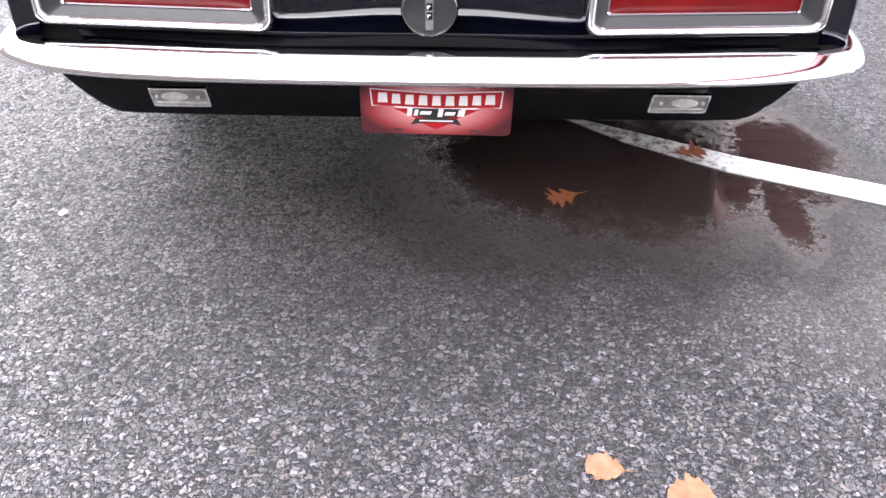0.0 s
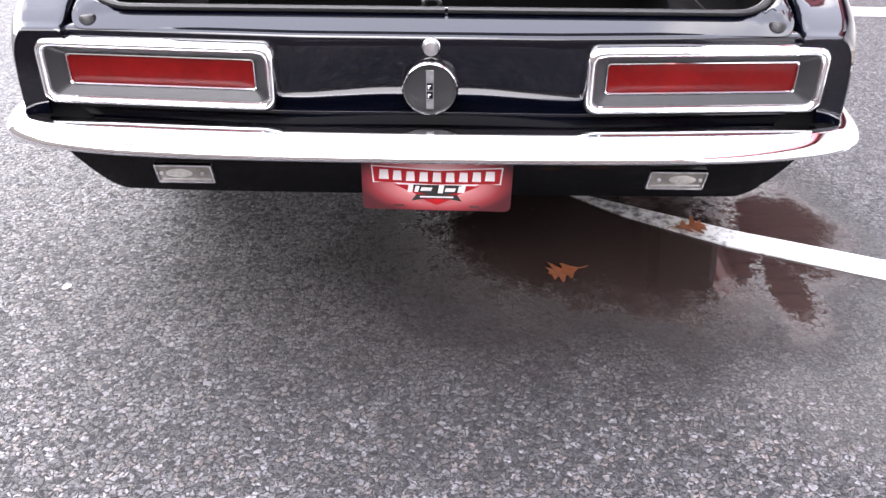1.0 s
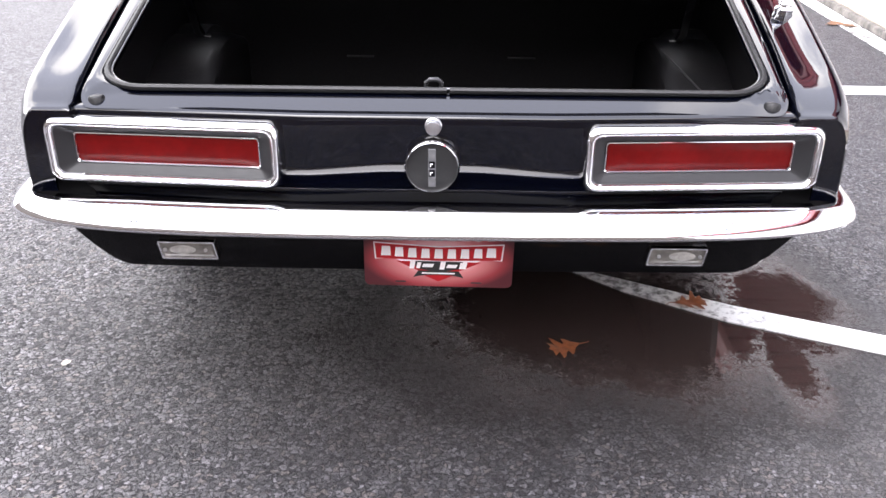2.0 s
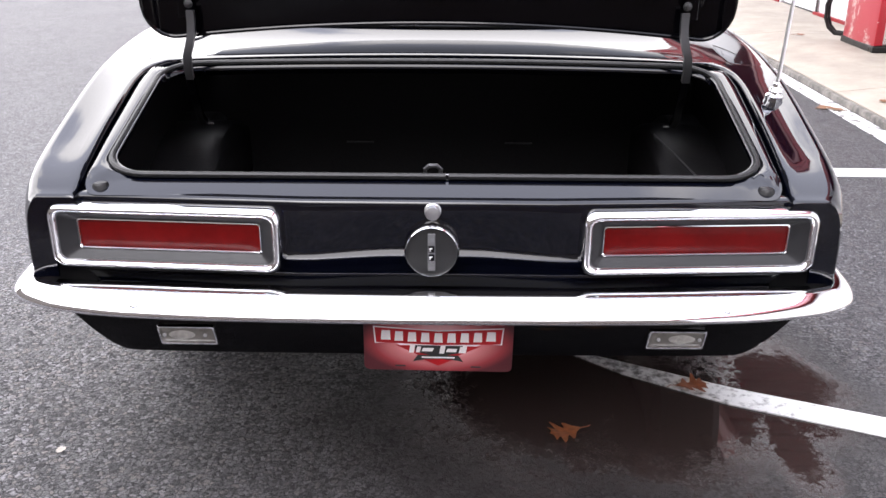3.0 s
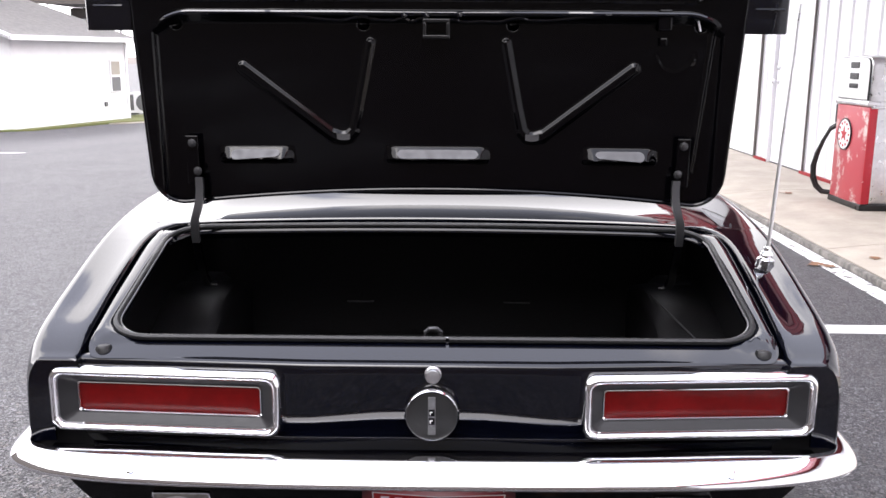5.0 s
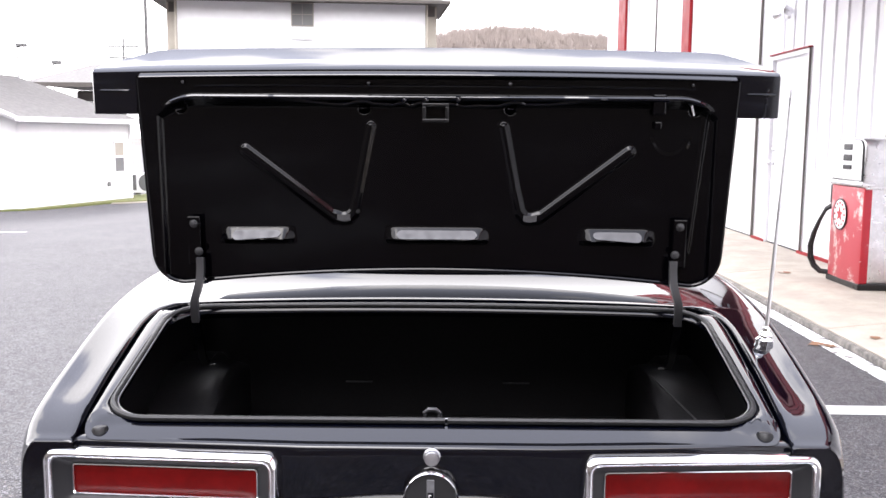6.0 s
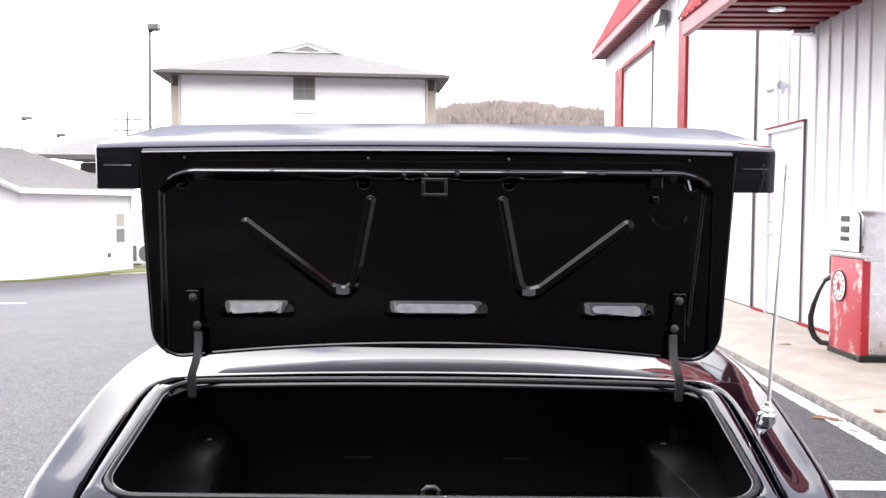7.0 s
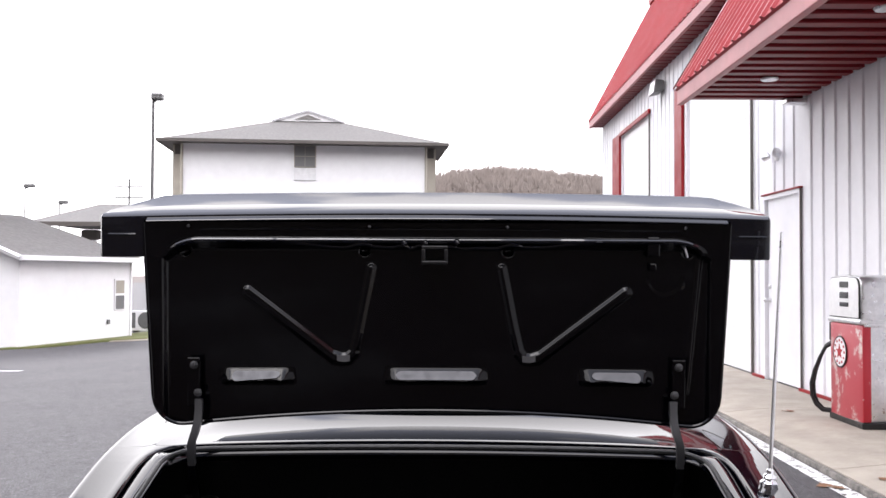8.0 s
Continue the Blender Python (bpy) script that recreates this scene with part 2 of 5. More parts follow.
def plate_print():
    """Dark red print that pales towards the middle of the plate."""
    m = mat("plate_red", (0.10, 0.012, 0.015), 0.3)
    nt = m.node_tree
    b = nt.nodes["Principled BSDF"]
    tc = nt.nodes.new("ShaderNodeTexCoord")
    mp = nt.nodes.new("ShaderNodeMapping")
    mp.inputs["Location"].default_value = (0, 0, -0.86)
    mp.inputs["Scale"].default_value = (6.2, 1.0, 12.0)
    g = nt.nodes.new("ShaderNodeTexGradient")
    g.gradient_type = "SPHERICAL"
    rp = nt.nodes.new("ShaderNodeValToRGB")
    rp.color_ramp.elements[0].position, rp.color_ramp.elements[1].position = 0.0, 0.72
    rp.color_ramp.elements[0].color, rp.color_ramp.elements[1].color = (0.075, 0.016, 0.020, 1), (0.90, 0.62, 0.62, 1)
    for place, tone in ((0.17, (0.28, 0.038, 0.045, 1)), (0.45, (0.62, 0.22, 0.225, 1))):
        rp.color_ramp.elements.new(place).color = tone
    nt.links.new(tc.outputs["Object"], mp.inputs["Vector"])
    nt.links.new(mp.outputs["Vector"], g.inputs["Vector"])
    nt.links.new(g.outputs["Fac"], rp.inputs["Fac"])
    nt.links.new(rp.outputs["Color"], b.inputs["Base Color"])
    return m


# puddle pools beside the painted line: centre x, y and half-axes
POOLS = ((0.33, 0.56, 0.36, 0.37), (0.62, 0.44, 0.36, 0.30), (0.93, 0.56, 0.17, 0.28), (0.88, 0.27, 0.07, 0.22))

M = {}
M["asphalt"] = asphalt_material()
M["black_paint"] = mat("black_paint", (0.0009, 0.0012, 0.0034), 0.045, spec=0.5, coat=0.25)
M["black_under"] = mat("black_underside_paint", (0.0008, 0.0007, 0.0012), 0.10, spec=0.25, rough_vary=0.03, scale=9)
M["satin_black"] = mat("satin_black", (0.004, 0.004, 0.0045), 0.35, rough_vary=0.08)
M["zinc"] = mat("dull_zinc", (0.08, 0.08, 0.0832), 0.5, metal=1.0, rough_vary=0.08, scale=30)
M["hinge_steel"] = mat("dark_hinge_steel", (0.085, 0.085, 0.09), 0.34, metal=0.7, rough_vary=0.08)
M["seal_edge"] = mat("dull_seal_edge", (0.22, 0.22, 0.225), 0.4, metal=1.0, rough_vary=0.1, scale=25)
M["rubber"] = mat("rubber", (0.006, 0.006, 0.0065), 0.5, bump=0.15, bump_scale=90)
M["trunk_paint"] = mat("speckled_trunk_paint", (0.0045, 0.0042, 0.0045), 0.4, spec=0.16, color2=(0.010, 0.0098, 0.0108), scale=180, bump=0.1, bump_scale=200)
M["chrome"] = mat("chrome", (0.93, 0.93, 0.95), 0.05, metal=1.0, rough_vary=0.02, scale=20)
M["steel"] = mat("brushed_steel", (0.7, 0.7, 0.714), 0.34, metal=1.0, rough_vary=0.1, scale=14, vary=0.12)
M["bezel_grey"] = mat("argent_grey_paint", (0.017, 0.017, 0.0188), 0.42, metal=0.2, rough_vary=0.08, scale=30)
M["red_lens"] = mat("red_lens", (0.105, 0.0030, 0.0030), 0.25, spec=0.2, vary=0.25, scale=9)
M["clear_lens"] = mat("clear_lens", (0.18, 0.17, 0.156), 0.2, coat=0.3, vary=0.15, scale=60)
M["lamp_white"] = mat("lamp_reflector_white", (0.45, 0.435, 0.41), 0.25, vary=0.2, scale=70)
M["glass"] = mat("tinted_glass", (0.006, 0.007, 0.007), 0.04, spec=0.15)
M["white_paint"] = mat("white_wall_paint", (0.80, 0.80, 0.835), 0.5, vary=0.05, scale=1.5, rough_vary=0.1, bump=0.05, bump_scale=12)
M["white_siding"] = mat("white_siding", (0.82, 0.818, 0.832), 0.55, vary=0.03, scale=2.0)
M["red_trim"] = mat("red_trim_paint", (0.269, 0.0154, 0.0205), 0.4, vary=0.12, scale=2.0, rough_vary=0.1, spec=0.15)
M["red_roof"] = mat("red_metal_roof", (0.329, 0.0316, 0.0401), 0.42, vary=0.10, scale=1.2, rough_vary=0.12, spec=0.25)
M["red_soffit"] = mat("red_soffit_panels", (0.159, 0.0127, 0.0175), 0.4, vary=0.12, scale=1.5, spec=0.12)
M["fascia"] = mat("faded_red_fascia", (0.371, 0.109, 0.118), 0.45, vary=0.12, scale=2.5)
M["pump_red"] = worn_paint("chipped_red_enamel", (0.461, 0.0179, 0.0333), (0.538, 0.474, 0.435), 11.0, 0.63, 0.67, 0.35)
M["pump_faded"] = worn_paint("faded_red_enamel", (0.47, 0.062, 0.078), (0.57, 0.46, 0.43), 5.0, 0.525, 0.60, 0.4)
M["pump_white"] = mat("white_enamel", (0.816, 0.816, 0.816), 0.3, vary=0.06, scale=14)
M["dark_glass"] = mat("dark_dial_glass", (0.048, 0.048, 0.048), 0.12)
M["concrete"] = mat("sidewalk_concrete", (0.415, 0.371, 0.312), 0.85, color2=(0.305, 0.270, 0.226), scale=3.0, bump=0.25, bump_scale=120)
M["curb"] = mat("curb_concrete", (0.256, 0.237, 0.211), 0.85, color2=(0.0896, 0.0832, 0.0768), scale=14.0, bump=0.6, bump_scale=60)
# flaked paint; the car's shade on the line's end is painted as wear
M["line_paint"] = worn_paint("white_line_paint", (0.768, 0.768, 0.749), (0.0768, 0.0691, 0.064), 38.0, 0.57, 0.76, 0.42, shaded_end=(1.0, 0.55))
M["curb_paint"] = worn_paint("flaking_curb_line_paint", (0.80, 0.80, 0.785), (0.0768, 0.0730, 0.070), 16.0, 0.53, 0.58, 0.45)
M["old_line"] = worn_paint("worn_white_line", (0.86, 0.86, 0.86), (0.179, 0.179, 0.179), 26.0, 0.54, 0.62, 0.5)
M["leaf"] = mat("brown_oak_leaf", (0.282, 0.087, 0.0307), 0.55, color2=(0.141, 0.0461, 0.0205), scale=60, bump=0.2, bump_scale=150)
M["cap_grey"] = mat("cap_bar_grey", (0.11, 0.11, 0.115), 0.4, vary=0.2, scale=90)
M["leaf_pale"] = mat("tan_oak_leaf", (0.25, 0.150, 0.092), 0.6, spec=0.2, color2=(0.19, 0.092, 0.050), scale=50, bump=0.2, bump_scale=150)
M["leaf_bleached"] = mat("bleached_leaf", (0.44, 0.40, 0.36), 0.6, spec=0.2, color2=(0.33, 0.29, 0.25), scale=50, bump=0.2, bump_scale=150)
M["shingle"] = mat("grey_shingles", (0.205, 0.196, 0.187), 0.85, color2=(0.146, 0.140, 0.134), scale=9.0, bump=0.4, bump_scale=30)
M["house_shingle"] = mat("pale_grey_shingles", (0.334, 0.32, 0.307), 0.85, color2=(0.259, 0.246, 0.24), scale=7.0, bump=0.4, bump_scale=25)
M["dark_eave"] = mat("dark_eave_paint", (0.096, 0.0845, 0.0768), 0.6, vary=0.1, scale=2.0)
M["beige"] = mat("beige_stucco", (0.384, 0.352, 0.301), 0.8, vary=0.06, scale=2.0)
M["window_dark"] = mat("dark_window_glass", (0.18, 0.18, 0.18), 0.08)
M["vent_panel"] = mat("pale_grey_panel", (0.68, 0.68, 0.69), 0.6, vary=0.08, scale=5.0)
M["grass"] = mat("short_grass", (0.102, 0.134, 0.0384), 0.9, color2=(0.166, 0.16, 0.0576), scale=3.0, bump=0.5, bump_scale=20)
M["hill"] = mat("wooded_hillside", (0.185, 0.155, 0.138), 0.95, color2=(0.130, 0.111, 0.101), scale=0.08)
# kept dark for the added slope that is only met in reflections
M["unseen_woods"] = mat("unseen_brown_slope", (0.075, 0.064, 0.055), 0.95, color2=(0.05, 0.043, 0.038), scale=0.3)
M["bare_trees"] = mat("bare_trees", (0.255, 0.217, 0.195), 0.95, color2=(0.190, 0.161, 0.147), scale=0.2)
M["pole"] = mat("grey_lamp_pole", (0.141, 0.141, 0.141), 0.5, metal=0.3, vary=0.1)
M["plate_red"] = plate_print()
M["plate_white"] = mat("plate_white", (0.84, 0.82, 0.82), 0.3)
M["plate_bright"] = mat("plate_bright_red", (0.422, 0.0102, 0.0154), 0.3)
M["plate_black"] = mat("plate_black", (0.032, 0.032, 0.032), 0.3)


# ---- mesh helpers ----
def part(name, bm, material, parent=None, label="", smooth=False, angle=35):
    """Links a bmesh as one mesh object, under a thing or a part."""
    me = bpy.data.meshes.new(name)
    bmesh.ops.recalc_face_normals(bm, faces=bm.faces)
    bm.to_mesh(me)
    bm.free()
    if smooth:
        me.shade_smooth()
        me.set_sharp_from_angle(angle=radians(angle))
    me.materials.append(material)
    ob = new(name, me)
    if parent:
        ob.parent = parent
    return tagged(ob, label)


def thing(name, label, category, x=0, y=0, z=0, rz=0, group="", kind=""):
    ob = new(name)
    ob.matrix_basis = pose(x, y, z, 0, 0, rz)
    return tagged(ob, label, category, group, kind)


def add_box(bm, c, s, bevel=0.0, seg=2, m=None):
    t = bmesh.new()
    bmesh.ops.create_cube(t, size=1.0, matrix=Matrix.Translation(c) @ Matrix.Diagonal((*s, 1)))
    if bevel:
        bmesh.ops.bevel(t, geom=t.edges[:], offset=min(bevel, min(s) * 0.49), segments=seg, affect="EDGES", profile=0.5)
    if m:
        t.transform(m)
    merge(bm, t)
    return bm


def merge(bm, other):
    me = bpy.data.meshes.new("tmp")
    other.to_mesh(me)
    other.free()
    bm.from_mesh(me)
    bpy.data.meshes.remove(me)
    return bm


def box(c, s, bevel=0.0, seg=2):
    return add_box(bmesh.new(), c, s, bevel, seg)


def loft(rows, close_u=False, close_v=False, cap=False):
    """Quads between rows of equally many points."""
    bm = bmesh.new()
    vs = [[bm.verts.new(p) for p in r] for r in rows]
    nr, nc = len(vs), len(vs[0])
    for i in range(nr if close_v else nr - 1):
        for j in range(nc if close_u else nc - 1):
            a, b, c, d = vs[i][j], vs[i][(j + 1) % nc], vs[(i + 1) % nr][(j + 1) % nc], vs[(i + 1) % nr][j]
            if len({a, b, c, d}) == 4:
                bm.faces.new((a, b, c, d))
    if cap:
        bm.faces.new(vs[0])
        bm.faces.new(vs[-1])
    return bm


def tube(pts, r, n=10, cap=True):
    """A round bar along points; r a number or one radius a point."""
    pts = [Vector(p) for p in pts]
    rs = r if isinstance(r, (list, tuple)) else [r] * len(pts)
    rows = []
    up = Vector((0.13, 0.31, 0.94)).normalized()
    for i, p in enumerate(pts):
        d = (pts[min(i + 1, len(pts) - 1)] - pts[max(i - 1, 0)]).normalized()
        a = d.cross(up).normalized()
        b = d.cross(a)
        rows.append([p + rs[i] * (math.cos(k * math.tau / n) * a + math.sin(k * math.tau / n) * b) for k in range(n)])
    return loft(rows, close_u=True, cap=cap)


def prism(pts, d, axis="y", bevel=0.0):
    """A polygon of (u, v) pulled out along an axis from d[0] to d[1]: u, v are the two other axes in order."""
    def at(u, v, w):
        return {"x": (w, u, v), "y": (u, w, v), "z": (u, v, w)}[axis]
    bm = bmesh.new()
    lo = [bm.verts.new(at(u, v, d[0])) for u, v in pts]
    hi = [bm.verts.new(at(u, v, d[1])) for u, v in pts]
    bm.faces.new(lo)
    bm.faces.new(hi)
    n = len(pts)
    for i in range(n):
        bm.faces.new((lo[i], lo[(i + 1) % n], hi[(i + 1) % n], hi[i]))
    bmesh.ops.recalc_face_normals(bm, faces=bm.faces)
    if bevel:
        rim = [e for e in bm.edges if (e.verts[0] in lo) == (e.verts[1] in lo)]
        bmesh.ops.bevel(bm, geom=rim, offset=bevel, segments=2, affect="EDGES", profile=0.5)
    return bm


def round_rect(x0, z0, x1, z1, r, n=6):
    """Outline of a rectangle with rounded corners, counter-clockwise."""
    out = []
    for cx, cz, a0 in ((x1 - r, z0 + r, -90), (x1 - r, z1 - r, 0), (x0 + r, z1 - r, 90), (x0 + r, z0 + r, 180)):
        for k in range(n + 1):
            a = radians(a0 + 90 * k / n)
            out.append((cx + r * math.cos(a), cz + r * math.sin(a)))
    return out


def lathe(profile, n=32, m=None, ring=False):
    """Turns (radius, height) about z."""
    bm = loft([[(r * math.cos(k * math.tau / n), r * math.sin(k * math.tau / n), h) for k in range(n)] for r, h in profile], close_u=True, close_v=ring, cap=not ring)
    if m:
        bm.transform(m)
    return bm


def lerp_table(table, t):
    """Value at t from rows (t, value), eased between rows."""
    if t <= table[0][0]:
        return table[0][1]
    for (a, va), (b, vb) in zip(table, table[1:]):
        if t <= b:
            return va + (vb - va) * (t - a) / (b - a)
    return table[-1][1]


def smooth_table(table, t):
    """Value at t from rows (t, value), on a smooth curve through the rows."""
    if t <= table[0][0] or t >= table[-1][0]:
        return lerp_table(table, t)
    i = max(k for k in range(len(table) - 1) if table[k][0] <= t)
    def slope(k):
        a, b = table[max(k - 1, 0)], table[min(k + 1, len(table) - 1)]
        return (b[1] - a[1]) / (b[0] - a[0])
    (a, va), (b, vb) = table[i], table[i + 1]
    h, u = b - a, (t - a) / (b - a)
    return va * (2 * u ** 3 - 3 * u * u + 1) + vb * (3 * u * u - 2 * u ** 3) + h * (slope(i) * (u ** 3 - 2 * u * u + u) + slope(i + 1) * (u ** 3 - u * u))


# ---- ground ----
def ground_height(x, y):
    """Level round the building; falls away gently behind and beside the car."""
    def ease(v):
        v = min(1, max(0, v))
        return v * v * (3 - 2 * v)
    return -0.75 * ease((y - 4) / 20) * ease((-x - 1.0) / 9) - 0.9 * ease((y - 28) / 20)


def build_ground():
    xs = sorted({*np.linspace(-400, -30, 12), *np.linspace(-30, 6, 49), *np.linspace(6, 400, 12)})
    ys = sorted({*np.linspace(-300, -6, 10), *np.linspace(-6, 40, 60), *np.linspace(40, 700, 16)})
    bm = loft([[(x, y, ground_height(x, y)) for x in xs] for y in ys])
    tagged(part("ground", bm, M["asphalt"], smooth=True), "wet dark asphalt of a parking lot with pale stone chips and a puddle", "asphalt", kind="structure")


def stripe(name, pts, material, label):
    """A painted strip: (x, y) outline, a few millimetres thick, following the ground."""
    bm = prism(pts, (0.0005, 0.004), "z")
    tagged(part(name, bm, material), label, "road marking", kind="structure")


build_ground()
stripe("parking_line", ((0.35, 0.772), (0.41, 0.752), (0.785, 0.5627), (0.82, 0.545), (1.30, 0.352), (1.90, 0.12), (1.86, 0.03), (1.26, 0.262), (0.78, 0.462), (0.745, 0.4836), (0.52, 0.622)), M["line_paint"], "white painted parking line on wet asphalt, worn and shaded grey at its end")
stripe("bay_line", ((1.2, 2.585), (1.2, 2.715), (2.402, 2.700), (2.402, 2.563)), M["line_paint"], "white painted bay line that meets the curb")
stripe("curb_line", ((2.405, -3.0), (2.525, -3.0), (2.53, 3.3), (2.535, 5.5), (2.535, 9.6), (2.425, 9.6), (2.42, 5.5), (2.41, 3.3)), M["curb_paint"], "white painted line along the foot of the curb")
stripe("far_stripe", ((-6.3, 10.3), (-6.3, 10.36), (-5.7, 10.40), (-5.75, 10.33)), M["old_line"], "short faded white mark on the far asphalt")


# ---- sidewalk ----
def curb_x(y):
    """The outer edge of the sidewalk runs straight along the shop."""
    return 2.545


def build_sidewalk():
    root = thing("sidewalk", "tan concrete sidewalk with joints beside the shop wall", "sidewalk", kind="structure")
    edges = [-6.0, -3.2, -0.6, 1.9, 4.37, 6.85, 9.3, 11.8, 14.3, 17.5, 21.0]
    for a, b in zip(edges, edges[1:]):
        a, b = a + 0.006, b - 0.006
        # the slab rises from the low curb towards the wall
        pts = ((curb_x(a) + 0.046, -0.1), (3.838, -0.1), (3.838, 0.09), (3.10, 0.089), (2.85, 0.07), (curb_x(a) + 0.046, 0.042))
        part("slab", prism(pts, (a, b), "y", 0.005), M["concrete"], root)
        pts = ((curb_x(a), a), (curb_x(a) + 0.045, a), (curb_x(b) + 0.045, b), (curb_x(b), b))
        part("curb_stone", prism(pts, (-0.1, 0.040), "z", 0.012), M["curb"], root, "weathered low grey concrete curb", smooth=True)


build_sidewalk()


# ---- shop building ----
WX = 3.84
def ribbed(y0, y1, z0, z1, pitch=0.3, depth=0.018):
    """Wall sheet with upright ribs, 0.15 m thick."""
    pts = [(WX + 0.15, y0)]
    y = y0
    pts.append((WX, y0))
    while y + pitch < y1 - 1e-6:
        pts += [(WX, y + pitch - 0.10), (WX - depth, y + pitch - 0.085), (WX - depth, y + pitch - 0.035), (WX, y + pitch - 0.02)]
        y += pitch
    pts += [(WX, y1), (WX + 0.15, y1)]
    return prism(pts, (z0, z1), "z")


def build_shop():
    root = thing("shop_building", "white ribbed metal shop building with red trim and red metal roof", "building")
    part("wall", ribbed(-8, 8.08, 0.0, 5.3), M["white_paint"], root, "white ribbed metal wall")
    part("wall", ribbed(8.08, 9.23, 2.28, 5.3), M["white_paint"], root)
    part("wall", ribbed(9.23, 9.70, 0.0, 5.3), M["white_paint"], root)
    part("wall", ribbed(9.70, 12.85, 4.5, 5.3), M["white_paint"], root)
    part("wall", ribbed(12.85, 15.43, 0.0, 5.3), M["white_paint"], root)
    part("wall", ribbed(15.43, 18.40, 4.5, 5.3), M["white_paint"], root)
    part("wall", ribbed(18.40, 20.83, 0.0, 5.3), M["white_paint"], root)
    part("end_wall", box((9.9, 20.76, 2.65), (11.8, 0.14, 5.3)), M["white_paint"], root)
    part("end_wall", box((9.9, -8.07, 2.65), (11.8, 0.14, 5.3)), M["white_paint"], root)
    part("back_wall", box((15.87, 6.3, 2.65), (0.14, 29.0, 5.3)), M["white_paint"], root)
    # door with its frame
    door = part("door", box((WX + 0.035, 8.655, 1.185), (0.045, 1.03, 2.17), 0.004), M["white_paint"], root, "plain white steel door with lever handle")
    for c, s in (((WX + 0.0, 8.105, 1.185), (0.06, 0.05, 2.19)), ((WX + 0.0, 9.205, 1.185), (0.06, 0.05, 2.19))):
        part("door_jamb", box(c, s, 0.004), M["white_paint"], root)
    part("door_header", box((WX, 8.655, 2.262), (0.062, 1.05, 0.05), 0.004), M["white_paint"], root)
    part("door_drip_cap", box((WX - 0.012, 8.655, 2.296), (0.075, 1.18, 0.018), 0.003), M["red_trim"], root, "thin red drip cap")
    part("door_edge_trim", box((WX - 0.022, 8.077, 1.185), (0.018, 0.018, 2.2)), M["dark_eave"], root, "thin dark edge trim")
    part("corner_trim", box((WX - 0.026, 9.64, 2.2), (0.03, 0.03, 4.2)), M["dark_eave"], root, "thin dark edge trim")
    part("base_trim", box((WX - 0.03, 4.0, 0.105), (0.03, 8.2, 0.03)), M["red_trim"], root, "red base trim")
    part("base_trim", box((WX - 0.03, 9.40, 0.105), (0.03, 0.42, 0.03)), M["red_trim"], root)
    hb = lathe([(0.03, 0), (0.03, 0.012), (0.012, 0.014), (0.012, 0.045), (0.028, 0.05), (0.03, 0.07), (0.018, 0.08)], 16, pose(WX + 0.012, 9.10, 1.04, 0, -90, 0))
    part("handle", hb, M["steel"], door, "steel door knob", smooth=True)
    part("lock", lathe([(0.028, 0), (0.028, 0.02), (0.02, 0.026)], 16, pose(WX + 0.012, 9.10, 1.20, 0, -90, 0)), M["steel"], door, smooth=True)
    # two roll-up doors: flat sections
    for name, y0, y1 in (("garage_door", 9.73, 12.98), ("garage_door", 15.46, 18.4)):
        gd = part(name, box((WX + 0.09, (y0 + y1) / 2, 2.29), (0.02, y1 - y0, 4.4)), M["white_siding"], root, "white sectional garage door, closed")
        for k in range(8):
            part("section", box((WX + 0.065, (y0 + y1) / 2, 0.09 + 0.55 * k + 0.273), (0.035, y1 - y0 - 0.004, 0.547), 0.002), M["white_siding"], gd)
    for y0, y1, z1 in ((12.98, 13.44, 4.50), (18.4, 19.22, 4.48)):
        part("door_trim", box((WX - 0.03, (y0 + y1) / 2, z1 / 2), (0.05, y1 - y0, z1), 0.006), M["red_trim"], root, "wide red painted door trim")
    for y0, y1 in ((9.7, 12.98), (15.43, 18.4)):
        part("door_trim", box((WX - 0.03, (y0 + y1) / 2, 4.46), (0.05, y1 - y0 - 0.004, 0.08), 0.006), M["red_trim"], root)
    part("door_trim", box((WX - 0.03, 15.44, 2.2), (0.03, 0.03, 4.4), 0.003), M["dark_eave"], root)
    # eave, steep red roof
    part("eave_fascia", box((3.535, 6.4, 5.09), (0.05, 29.2, 0.17), 0.006), M["fascia"], root, "faded red metal fascia")
    bm = bmesh.new()
    y = -8.0
    while y < 20.8:
        add_box(bm, (3.70, y, 5.03), (0.28, 0.19, 0.022))
        y += 0.24
    add_box(bm, (3.70, 6.4, 5.055), (0.28, 28.9, 0.02))
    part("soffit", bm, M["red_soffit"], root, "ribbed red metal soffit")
    roof_sheet(root, -8.2, 20.95, (3.50, 5.17), (5.10, 8.18))
    part("roof_top", box((10.6, 6.4, 8.2), (11.2, 29.0, 0.12)), M["red_roof"], root)
    # canopy over the sidewalk
    cy0, cy1, cx0, cz = 2.1, 8.22, 2.555, 3.205
    part("canopy_fascia", box((cx0, (cy0 + cy1) / 2, cz + 0.085), (0.07, cy1 - cy0, 0.17), 0.008), M["fascia"], root, "faded red beam along the canopy edge")
    bm = bmesh.new()
    y = cy0 + 0.05
    while y < cy1 - 0.1:
        add_box(bm, ((cx0 + WX) / 2, y + 0.09, cz + 0.05), (WX - cx0 - 0.08, 0.13, 0.035), 0.008, 1)
        y += 0.24
    add_box(bm, ((cx0 + WX) / 2, (cy0 + cy1) / 2, cz + 0.085), (WX - cx0 - 0.08, cy1 - cy0 - 0.02, 0.03))
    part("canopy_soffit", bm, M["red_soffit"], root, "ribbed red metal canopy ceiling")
    roof_sheet(root, cy0, cy1, (cx0 - 0.06, cz + 0.17), (3.62, 5.25))
